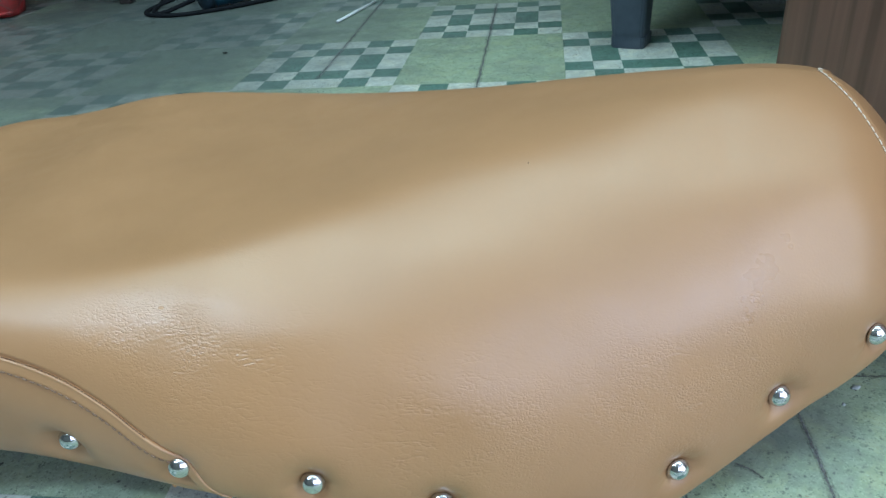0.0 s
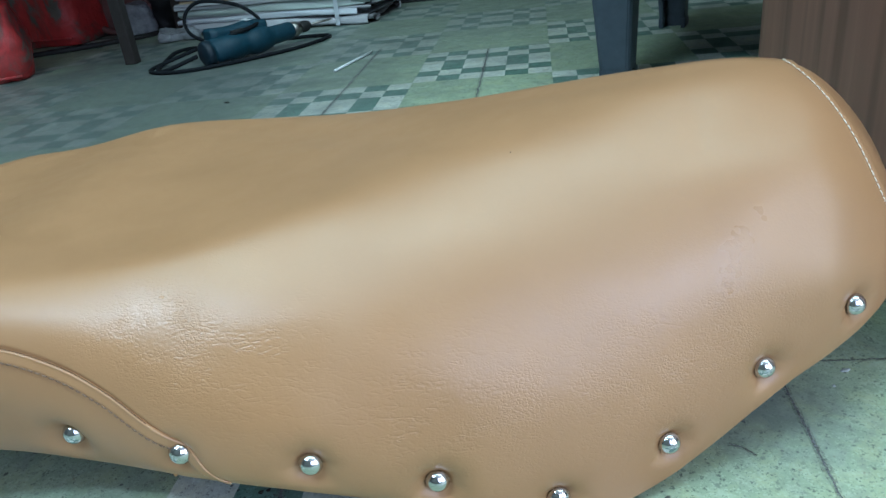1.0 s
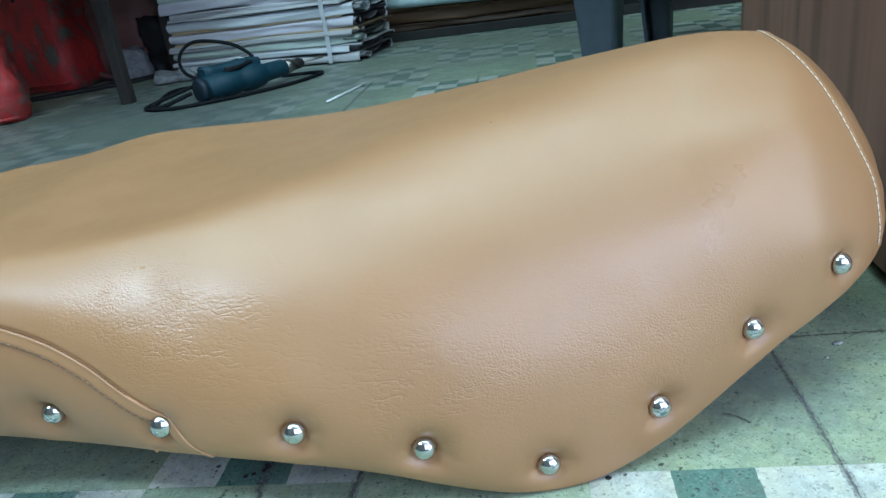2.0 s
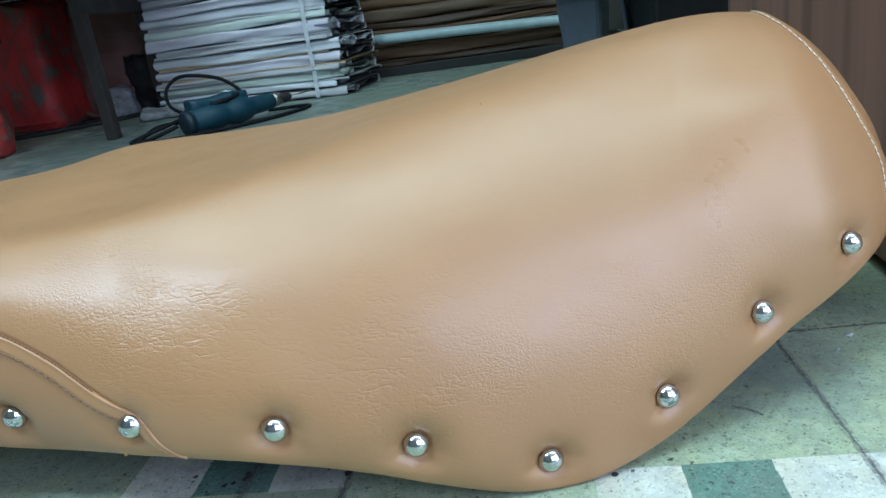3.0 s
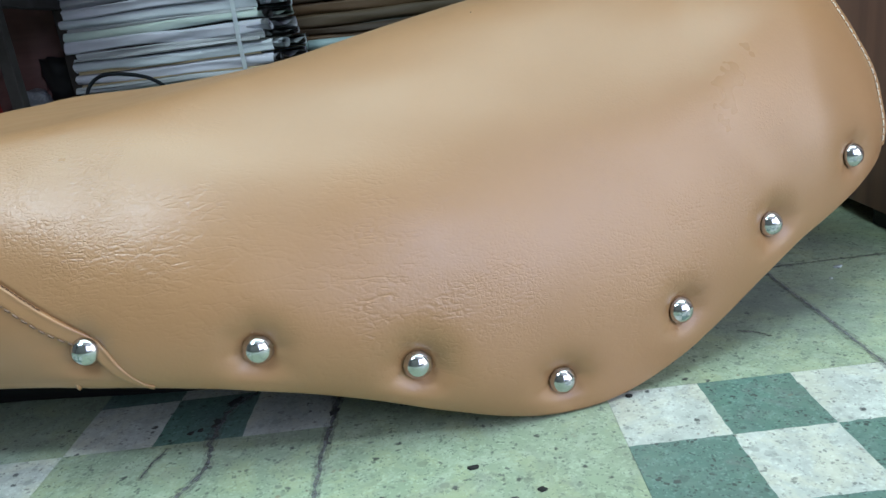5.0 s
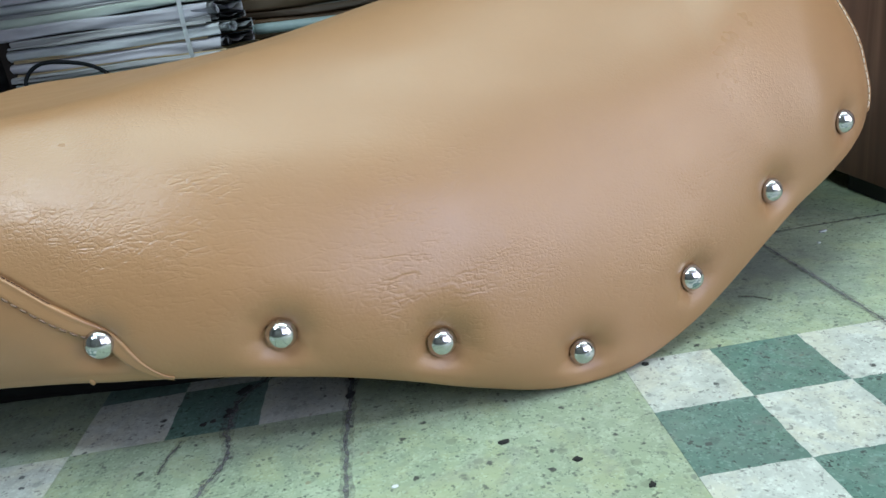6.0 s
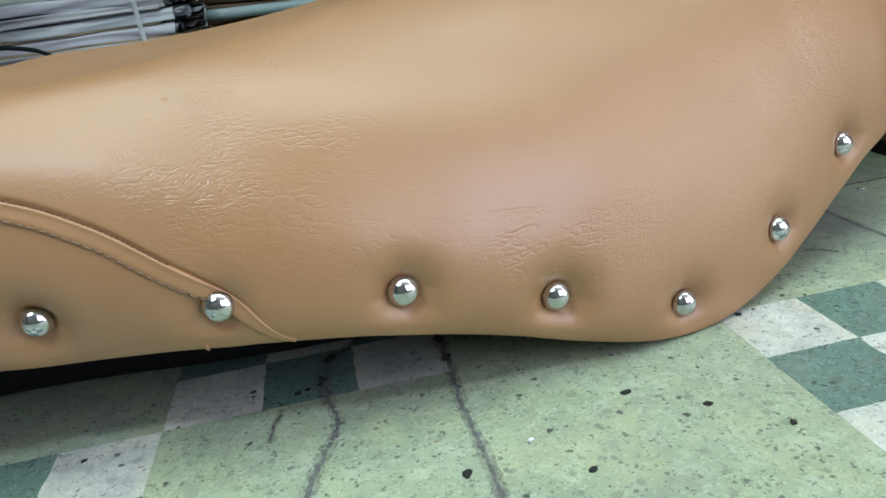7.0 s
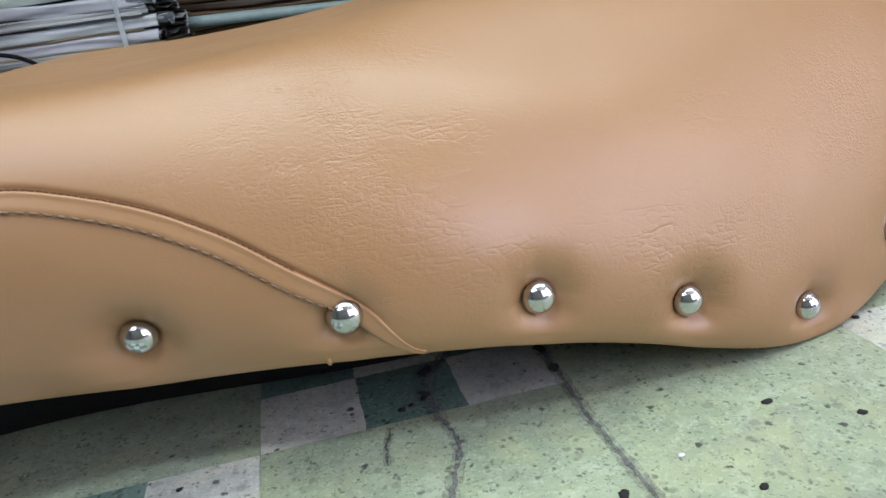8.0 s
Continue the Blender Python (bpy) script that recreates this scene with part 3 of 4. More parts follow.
# turned-under hem along both lower edges, then the pan
for far in (0, 1):
    uu = U_FRONT + (U_END - 2e-4 - U_FRONT) * (1 - (1 - np.linspace(0, 1, 220)) ** 1.4)
    edge = covered(uu, np.full_like(uu, np.pi * far))
    inward = np.array([math.sin(math.atan(SLOPE)), -math.cos(math.atan(SLOPE)), 0]) * (1 if far else -1)
    gap = np.linalg.norm(seat_point(uu, 0 * uu) - seat_point(uu, 0 * uu + np.pi), axis=-1)
    # it runs on down from the cover, then turns in
    down = edge - covered(uu, np.abs(np.full_like(uu, np.pi * far) - 0.006))
    down /= np.maximum(np.linalg.norm(down, axis=-1, keepdims=True), 1e-9)
    down = 0.98 * down + 0.02 * np.array([0, 0, -1.0])
    size = np.minimum(1.0, 0.3 * gap / HEM)[:, None]
    rows = [edge]
    for f, step in ((2, 0.0020), (8, 0.0018), (20, 0.0013), (45, 0.0008), (80, 0.0007), (110, 0.0008)):
        rows.append(rows[-1] + size * step * (math.cos(radians(f)) * down + math.sin(radians(f)) * inward))
    rows.append(edge + np.minimum(0.03, 0.35 * gap)[:, None] * inward + np.array([0, 0, -0.002]))
    part("hem", sheet(np.stack(rows)), m_leather, seat, "", True)
uu = np.linspace(U_FRONT + 0.03, 0.17, 60)
near, far = seat_point(uu, 0 * uu), seat_point(uu, 0 * uu + np.pi)
pan = []
for f in np.r_[np.linspace(0.025, 0.22, 14), np.linspace(0.26, 0.74, 7), np.linspace(0.78, 0.975, 14)]:
    # added belly: blocks light under the seat, reaches the floor and carries the seat
    k = np.clip((0.5 - abs(f - 0.5) - 0.10) / 0.10, 0, 1) * np.clip((0.05 - uu) / 0.08, 0, 1)
    row = near + (far - near) * f
    row[:, 2] = (row[:, 2] + 0.005) * (1 - k * k * (3 - 2 * k)) + 0.004 * k * k * (3 - 2 * k)
    pan.append(row)
pan = np.stack(pan)
part("base_pan", sheet(pan), m_shade_black, seat, "base pan, blackened and lowered to deepen the shade below", True)


def band(u, th, profile, turn, taper=None):
    """A raised strip along a seam. profile: (metres across, metres proud) pairs; turn: +1 goes down the side, -1 the other way."""
    p, n = covered(u, th), flip * seat_normal(u, th)
    along = np.gradient(p, axis=0)
    along /= np.linalg.norm(along, axis=-1, keepdims=True)
    across = turn * np.cross(n, along)
    w = np.ones(len(p)) if taper is None else taper
    w = w[:, None]
    return np.stack([p + across * (x * w + 0.0050 * (1 - w)) + n * (h * w if h > 0 else h) for x, h in profile]), p, n, across, along


def stitch_mesh(name, length, radius, material):
    bm = tube([(-length / 2, 0, 0), (-length * 0.42, 0, radius * 0.7), (0, 0, radius), (length * 0.42, 0, radius * 0.7), (length / 2, 0, 0)], [radius * 0.5, radius, radius, radius, radius * 0.5], 6)
    return from_bm(name, bm, material, True)


def sew(mesh, p, n, along, spacing, parent):
    """Sets stitches of one mesh along a line of points."""
    steps = np.r_[0, np.cumsum(np.linalg.norm(np.diff(p, axis=0), axis=1))]
    for k, s in enumerate(np.arange(spacing, steps[-1], spacing)):
        at = [np.array([np.interp(s, steps, f[:, i]) for i in range(3)]) for f in (p, n, along)]
        x = Vector(at[2]).normalized()
        z = Vector(at[1]).normalized()
        y = z.cross(x).normalized()
        z = x.cross(y)
        ob = new("stitch", mesh)
        m = Matrix((x, y, z)).transposed().to_4x4()
        m.translation = Vector(at[0])
        ob.matrix_basis = m @ pose(0, 0, 0, 0, 0, random.uniform(-5, 5))
        hang(ob, parent)


uu = np.linspace(-0.56, -0.2165, 290)
TIP = np.clip((-0.2162 - uu) / 0.020, 0.16, 1) ** 0.8
fold = [(-0.0010, -0.0016), (-0.0007, 0.0004), (-0.0002, 0.0010), (0.0003, 0.0011), (0.0010, 0.0008), (0.0024, 0.0007), (0.0048, 0.0009), (0.0064, 0.0008), (0.0070, 0.0005), (0.0076, -0.0004)]
pts, p, n, across, along = band(uu, front_at(uu), fold, 1, TIP)
if across[0][2] > 0:
    pts, p, n, across, along = band(uu, front_at(uu), fold, -1, TIP)
seam = part("folded_seam", sheet(pts), m_fold, seat, "raised folded seam", True)
sew(stitch_mesh("stitch", 0.0031, 0.00055, m_tan_thread), (p + across * 0.0073 + n * 0.0003)[:-20], n[:-20], along[:-20], 0.0047, seam)
sew(stitch_mesh("stitch", 0.0020, 0.00028, m_dark_thread), (p - across * 0.0012 + n * 0.0002)[:-40], n[:-40], along[:-40], 0.0025, seam)

tt = np.linspace(0.02, np.pi - 0.02, 300)
lip = [(-0.0052, -0.0003), (-0.0042, 0.0003), (-0.0030, 0.0007), (-0.0012, 0.0012), (-0.0002, 0.0013), (0.0005, 0.0006), (0.0008, -0.0008)]
pts, p, n, across, along = band(rear_at(tt), tt, lip, 1)
if across[0][0] < 0:
    pts, p, n, across, along = band(rear_at(tt), tt, lip, -1)
seam = part("rear_seam", sheet(pts), m_fold, seat, "seam with white top stitching", True)
sew(stitch_mesh("stitch", 0.0038, 0.00038, m_white_thread), p - across * 0.0048 + n * 0.0002, n, along, 0.0048, seam)

CAP_R, CAP_H = 0.0075, 0.0054
BALL = (CAP_R ** 2 + CAP_H ** 2) / (2 * CAP_H)
dome = [(BALL * math.sin(f), BALL * math.cos(f) - BALL + CAP_H + 0.0012) for f in np.linspace(0, math.asin(CAP_R / BALL), 12)]
dome += [(0.0076, 0.0006), (0.0075, 0.0), (0.0072, -0.0008), (0.0, -0.0010)]
dome_mesh = from_bm("stud", lathe(dome, 28), m_chrome, True)
for spot, way in zip(STUDS, stud_way):
    at = np.array(spot) - flip * way * 0.0028
    ob = new("stud", dome_mesh)
    ob.matrix_basis = Matrix.Translation(Vector(at)) @ Vector(flip * way).to_track_quat("Z", "Y").to_matrix().to_4x4()
    ob["label"] = "shiny chrome dome"
    hang(ob, seat)

gu_top, gt_top = np.meshgrid(np.linspace(-0.1, 0.02, 240), np.linspace(0.4, 1.6, 400), indexing="ij")
gp_top = seat_point(gu_top, gt_top)
bm = bmesh.new()
bmesh.ops.create_icosphere(bm, subdivisions=1, radius=0.0005)
k = np.linalg.norm(gp_top - np.array((-0.045, 0.109, 0.204)), axis=-1).argmin()
bmesh.ops.translate(bm, vec=Vector(covered(gu_top.flat[k], gt_top.flat[k])), verts=bm.verts)
tagged(new("speck", from_bm("speck", bm, m_stone, True)), "tiny black speck of dirt on the leather cover", "speck")

bm = bmesh.new()
bmesh.ops.create_icosphere(bm, subdivisions=2, radius=0.0016)
for v in bm.verts:
    v.co.x *= 1 + 0.25 * v.co.z / 0.0016
    v.co.z *= 1.7
bmesh.ops.translate(bm, vec=Vector(covered(np.array(-0.257), np.array(0.0))) + Vector((0, 0.0022, -0.0032)), verts=bm.verts)
part("nub", bm, m_leather, seat, "small torn nub of leather at the hem", True)

# ---- cabinet beside the seat ----
cab = thing("cabinet", (0.66, 0.3, 0.0), "dark brown wood-grain laminate cabinet on black feet", "cabinet")
part("side_board", box(0.268, 0.286, 0.115, 0.68, 0.014, 0.90, bevel=0.0012), m_wood, cab)
part("back_board", box(0.2865, 1.05, 0.668, 0.680, 0.014, 0.90), m_wood, cab)
part("side_board", box(1.051, 1.069, 0.115, 0.68, 0.014, 0.90, bevel=0.0012), m_wood, cab)
part("front_board", box(0.2865, 1.05, 0.117, 0.133, 0.014, 0.90), m_wood, cab)
part("top_board", box(0.262, 1.076, 0.109, 0.686, 0.901, 0.921, bevel=0.002), m_wood, cab)
part("bottom_board", box(0.2865, 1.05, 0.134, 0.667, 0.014, 0.032), m_wood, cab)
for fx, fy in ((0.272, 0.119), (0.272, 0.57), (0.95, 0.119), (0.95, 0.57)):
    part("foot", box(fx, fx + 0.06, fy, fy + 0.10, 0.0, 0.0138, bevel=0.001), m_black, cab, "black plastic foot")

# ---- plastic chair ----
chair = thing("plastic_chair", (0.45, 1.22, 0.0), "slate blue moulded plastic armchair", "chair")
CH = pose(0.118, 1.075, 0, 0, 0, -21)


def chair_leg(x, y, sx, sy):
    """An angle-section leg that widens upwards, with a step at its foot."""
    bm = bmesh.new()
    rings = []
    for z, wide, out in ((0, 0.030, 0.0), (0.003, 0.032, 0.0), (0.022, 0.0325, 0.0), (0.0225, 0.0305, 0.0), (0.028, 0.0305, 0.001), (0.2, 0.041, 0.006), (0.42, 0.052, 0.012)):
        t = 0.010
        outline = [(-wide, 0), (-wide + 0.006, -0.006), (wide - 0.006, -0.006), (wide, 0), (wide, 2 * wide * 0.72), (wide - t, 2 * wide * 0.72), (wide - t, t), (-wide + t, t), (-wide + t, 2 * wide * 0.72), (-wide, 2 * wide * 0.72)]
        rings.append([CH @ Vector((x + sx * (px - out), y + sy * (py - out), z)) for px, py in outline])
    vs = [[bm.verts.new(q) for q in ring] for ring in rings]
    for a_, b_ in zip(vs, vs[1:]):
        for j in range(len(a_)):
            k = (j + 1) % len(a_)
            bm.faces.new((a_[j], a_[k], b_[k], b_[j]))
    bm.faces.new(vs[0][::-1])
    bm.faces.new(vs[-1])
    bmesh.ops.recalc_face_normals(bm, faces=bm.faces)
    bmesh.ops.bevel(bm, geom=[e for e in bm.edges if abs((e.verts[0].co - e.verts[1].co).normalized().z) > 0.7], offset=0.002, segments=2, affect="EDGES")
    return bm


for lx, ly, sx, sy in ((0, 0, 1, 1), (0, 0.56, 1, -1), (0.5, 0, -1, 1), (0.5, 0.56, -1, -1)):
    part("leg", chair_leg(lx, ly, sx, sy), m_chair, chair, "", False)
gx, gy = np.meshgrid(np.linspace(-0.05, 0.55, 16), np.linspace(-0.04, 0.58, 16), indexing="ij")
seat_pts = np.stack([gx, gy, 0.425 - 0.03 * np.sin(np.pi * (gx + 0.05) / 0.6) * np.sin(np.pi * (gy + 0.04) / 0.62)], -1)
bm = sheet(seat_pts)
bmesh.ops.solidify(bm, geom=bm.faces[:], thickness=0.012)
bmesh.ops.transform(bm, matrix=CH, verts=bm.verts)
part("seat", bm, m_chair, chair, "", True)
# unseen skirts, made deep to keep low light from under the chair
for ax0, ax1, ay0, ay1 in ((-0.05, 0.55, -0.045, -0.035), (-0.05, 0.55, 0.575, 0.585), (-0.055, -0.045, -0.034, 0.574), (0.545, 0.555, -0.034, 0.574)):
    part("apron", box(ax0, ax1, ay0, ay1, 0.25, 0.418, bevel=0.003, matrix=CH), m_chair, chair)
gz, gx = np.meshgrid(np.linspace(0.44, 0.85, 12), np.linspace(-0.02, 0.52, 14), indexing="ij")
bm = sheet(np.stack([gx, 0.56 + 0.12 * (gz - 0.44) / 0.41 - 0.05 * ((gx - 0.25) / 0.27) ** 2, gz], -1))
bmesh.ops.solidify(bm, geom=bm.faces[:], thickness=0.010)
bmesh.ops.transform(bm, matrix=CH, verts=bm.verts)
part("backrest", bm, m_chair, chair, "", True)
for ax in (-0.03, 0.53):
    part("armrest", tube([CH @ Vector(v) for v in smooth_path([(ax, 0.02, 0.43), (ax, 0.03, 0.58), (ax, 0.10, 0.65), (ax, 0.4, 0.66), (ax, 0.60, 0.68)], 6)], 0.022, 10), m_chair, chair, "", True)

# ---- drill with its cord ----
DRILL = (Vector((-0.925, 1.565, 0.037)), Vector((-0.715, 1.845, 0.047)))
axis_way = (DRILL[1] - DRILL[0]).normalized()
LEN = (DRILL[1] - DRILL[0]).length
turn_d = axis_way.to_track_quat("Z", "Y").to_matrix().to_4x4()
AT = Matrix.Translation(DRILL[0]) @ turn_d
drill = thing("electric_drill", (-0.82, 1.70, 0.0), "teal electric drill with a black cord, on the floor", "drill")
k = LEN / 0.35
body_profile = [(0.0, -0.004), (0.033, -0.004), (0.038, 0.001), (0.038, 0.018), (0.035, 0.0195), (0.035, 0.024), (0.038, 0.0255), (0.040, 0.09), (0.0395, 0.112), (0.0365, 0.122), (0.0365, 0.134), (0.041, 0.146), (0.043, 0.165), (0.042, 0.182), (0.037, 0.205), (0.031, 0.215), (0.0295, 0.225), (0.0285, 0.283), (0.025, 0.292), (0.0, 0.292)]
part("body", lathe([(r * 0.88, z * k) for r, z in body_profile], 28, AT), m_teal, drill, "teal plastic housing", True)
part("gear_case", lathe([(0.0, 0.29 * k), (0.021, 0.29 * k), (0.021, 0.31 * k), (0.017, 0.322 * k), (0.0, 0.322 * k)], 20, AT), m_steel, drill, "bare metal collar", True)
part("chuck", lathe([(0.0, 0.318 * k), (0.014, 0.318 * k), (0.0165, 0.328 * k), (0.0165, 0.345 * k), (0.012, 0.358 * k), (0.006, 0.362 * k), (0.0, 0.362 * k)], 16, AT), m_black, drill, "black chuck", True)
part("drill_bit", lathe([(0.0, 0.36 * k), (0.0035, 0.36 * k), (0.0035, 0.44 * k), (0.0, 0.45 * k)], 10, AT), m_steel, drill, "", True)
part("rating_label", box(-0.017, 0.017, -0.0005, 0.0012, 0.075 * k, 0.10 * k, matrix=AT @ pose(0, 0, 0, 0, 0, 200) @ pose(0, 0.0360, 0)), m_white, drill, "small white rating label")
side_d = Vector((0, 0, 1)).cross(axis_way).normalized()
grip_at = Matrix((axis_way, side_d, axis_way.cross(side_d))).transposed().to_4x4()
grip_at.translation = DRILL[0] + axis_way * 0.115 * k + side_d * 0.040 + Vector((0, 0, 0.030))
bm = bmesh.new()
bmesh.ops.create_cube(bm, size=1)
bmesh.ops.subdivide_edges(bm, edges=bm.edges[:], cuts=5, use_grid_fill=True)
for v in bm.verts:
    x_d, y_d, z_d = v.co * 2
    thin = 1 - 0.14 * math.cos(2.6 * x_d)
    shrink = (1 - 0.22 * y_d * y_d * z_d * z_d) * thin
    v.co = Vector((0.075 * x_d * (1 - 0.08 * y_d * y_d), 0.024 * y_d * shrink - 0.006 * x_d, 0.024 * z_d * shrink))
bmesh.ops.transform(bm, matrix=grip_at, verts=bm.verts)
bmesh.ops.bevel(bm, geom=[e for e in bm.edges if e.calc_face_angle(0) > 1.0], offset=0.004, segments=2, affect="EDGES")
part("grip", bm, m_teal, drill, "teal plastic grip", True)
part("grip_label", box(0.048, 0.070, -0.0175, 0.0175, 0.0235, 0.0252, matrix=grip_at), m_white, drill, "small white label")
part("trigger", box(-0.015, 0.025, -0.034, -0.022, -0.010, 0.010, bevel=0.003, matrix=grip_at), m_black, drill, "black trigger")
part("grip_neck", box(0.055, 0.095, -0.050, 0.008, -0.022, 0.021, bevel=0.008, segments=3, matrix=grip_at), m_teal, drill, "", True)
part("rear_cap", lathe([(0.0, -0.006), (0.026, -0.006), (0.0325, -0.002), (0.0345, 0.004), (0.0345, 0.014), (0.0, 0.014)], 28, AT), m_navy, drill, "dark rear cap", True)
for i in range(5):
    part("vent_slot", box(0.02, 0.036, -0.012, 0.012, (0.02 + 0.009 * i) * k, (0.024 + 0.009 * i) * k, matrix=AT @ pose(0, 0, 0, 0, 0, 250)), m_black, drill)
cord = smooth_path([(-0.945, 1.56, 0.035), (-1.02, 1.53, 0.012), (-1.07, 1.56, 0.006), (-1.10, 1.66, 0.006), (-1.14, 1.82, 0.006), (-1.10, 1.88, 0.006), (-0.99, 1.80, 0.006), (-0.95, 1.72, 0.03),
                    (-1.045, 1.76, 0.065), (-1.06, 1.78, 0.115), (-1.01, 1.79, 0.15), (-0.90, 1.78, 0.135), (-0.83, 1.75, 0.10), (-0.815, 1.70, 0.085), (-0.87, 1.63, 0.07), (-0.98, 1.66, 0.04), (-1.10, 1.62, 0.006), (-1.075, 1.54, 0.006), (-0.98, 1.52, 0.006), (-0.86, 1.58, 0.006), (-0.72, 1.72, 0.006), (-0.66, 1.86, 0.006), (-0.69, 1.90, 0.006), (-0.80, 1.90, 0.006)], 7)
part("cord", tube(cord, 0.0055, 8), m_cord, drill, "looped black rubber cord", True)

# ---- small things on the floor ----
stick = new("stick", from_bm("stick", tube([(-0.517, 1.372, 0.004), (-0.493, 1.47, 0.004), (-0.466, 1.572, 0.004)], 0.0034, 8), m_white, True))
tagged(stick, "thin white plastic stick lying on the tiles", "stick")


def pebble(x, y, size, stretch, turn_p, material, label, name="pebble"):
    bm = bmesh.new()
    bmesh.ops.create_icosphere(bm, subdivisions=2, radius=size)
    for v in bm.verts:
        v.co *= 1 + 0.55 * noise.noise(v.co / size * 1.4 + Vector((x * 50, y * 50, 0)))
        v.co.x *= stretch
        v.co.z = v.co.z * 0.35 + size * 0.16
    ob = new(name, from_bm(name, bm, material, True))
    ob.matrix_basis = pose(x, y, 0, 0, 0, turn_p)
    return tagged(ob, label, name)


pebble(-0.075, -0.053, 0.0019, 1.5, 8, m_stone, "flat black stone chip on the green tile", "stone chip")
pebble(0.012, -0.005, 0.0018, 1.3, 20, m_stone, "small black crumb beside the seat edge", "crumb")
pebble(-0.709, 1.153, 0.005, 1.2, 0, m_stone, "small black crumb on a checkered tile", "crumb")
pebble(0.200, 0.137, 0.0022, 1.8, 25, m_plaster, "pale flake of plaster on the tiles", "flake")
pebble(-0.128, -0.072, 0.0012, 1.4, 10, m_white, "tiny pale flake on the green tile", "flake")
pebble(0.185, 0.118, 0.0013, 1.4, 70, m_plaster, "tiny pale flake on the tiles", "flake")
for cx, cy in ((-0.226, 0.011), (-0.219, 0.014), (-0.231, 0.009), (-0.335, -0.012), (-0.045, -0.075), (-0.02, -0.10), (-0.11, -0.10), (-0.16, -0.085), (0.02, -0.155)):
    pebble(cx, cy, random.uniform(0.0012, 0.0022), 1.3, random.uniform(0, 180), m_stone, "tiny black grit on the tiles", "grit")

# ---- folded cloth stacks ----
random.seed(12)


def folded_roll(x0, x1, y, z, thick, deep, material, parent_label, group, name="folded_cloth", turn_c=0.0, pivot=(0, 0), slack=0.004, lining=None, curls=0):
    """A length of cloth folded flat into a soft roll, open at its ends, with an inner fold."""
    ob = thing(name, ((x0 + x1) / 2, y, z), parent_label, "fabric", group)
    at = Matrix.Translation((pivot[0], pivot[1], 0)) @ pose(0, 0, 0, 0, 0, turn_c) @ Matrix.Translation((-pivot[0], -pivot[1], 0))
    xs = np.linspace(x0, x1, 26)
    seed = random.uniform(0, 50)

    def skin(shrink, x_in):
        rows = []
        for i, x in enumerate(xs):
            ring = []
            for j in range(26):
                f = 2 * math.pi * j / 26
                cy, cz = math.cos(f), math.sin(f)
                yy = math.copysign(abs(cy) ** 0.75, cy) * (thick * 0.5 - shrink) + (deep / 2 - thick / 2) * (1 if cy > 0 else -1 if cy < -1e-6 else 0)
                zz = math.copysign(abs(cz) ** 0.8, cz) * (thick * 0.5 - shrink)
                wob = slack * noise.noise(Vector((x * 5 + seed, j * 0.25, seed)))
                sag = slack * 1.2 * noise.noise(Vector((x * 2.2, seed, 1.0)))
                px = x + (x_in if i == 0 else -x_in if i == len(xs) - 1 else 0)
                ring.append(at @ Vector((px, y + deep / 2 + yy + wob, z + zz + sag + wob * 0.6)))
            rows.append(ring)
        return np.array([[tuple(v) for v in r] for r in rows])

    outer = sheet(skin(0, 0), loop=True)
    bmesh.ops.recalc_face_normals(outer, faces=outer.faces)
    part("outer_layer", outer, material, ob, "", True)
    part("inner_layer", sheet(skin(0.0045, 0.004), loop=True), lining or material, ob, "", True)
    rows = []
    poke = random.uniform(-0.002, 0.02)
    for x in (xs[0] + 0.012, (xs[0] + xs[-1]) / 2, xs[-1] + poke):
        rows.append([tuple(at @ Vector((x, y + 0.012 + f * (deep - 0.03), z + thick * 0.22 * math.sin(f * 9 + seed)))) for f in np.linspace(0, 1, 16)])
    bm = sheet(np.array(rows))
    bmesh.ops.solidify(bm, geom=bm.faces[:], thickness=0.004)
    part("inner_fold", bm, material, ob, "", True)
    for k in range(curls):
        # a corner of the cloth that curls out of the open end
        cy0, rad = y + random.uniform(0.01, 0.07), thick * random.uniform(0.30, 0.52)
        start, reach, sweep = random.uniform(0, 6.28), random.uniform(0.0, 0.028), random.uniform(4.2, 6.2)
        rows = []
        for x in np.linspace(x1 - 0.05, x1 + reach, 5):
            grow = 1 + 0.25 * (x - x1) / 0.05
            rows.append([tuple(at @ Vector((x + 0.006 * math.sin(5 * f), cy0 + 1.9 * rad * grow * (1 - 0.45 * f) * math.cos(start + sweep * f), z + rad * grow * (1 - 0.3 * f) * math.sin(start + sweep * f)))) for f in np.linspace(0, 1, 16)])
        bm = sheet(np.array(rows))
        bmesh.ops.solidify(bm, geom=bm.faces[:], thickness=0.0025)
        part("curled_end", bm, material if random.random() < 0.6 else lining or material, ob, "", True)
    return ob


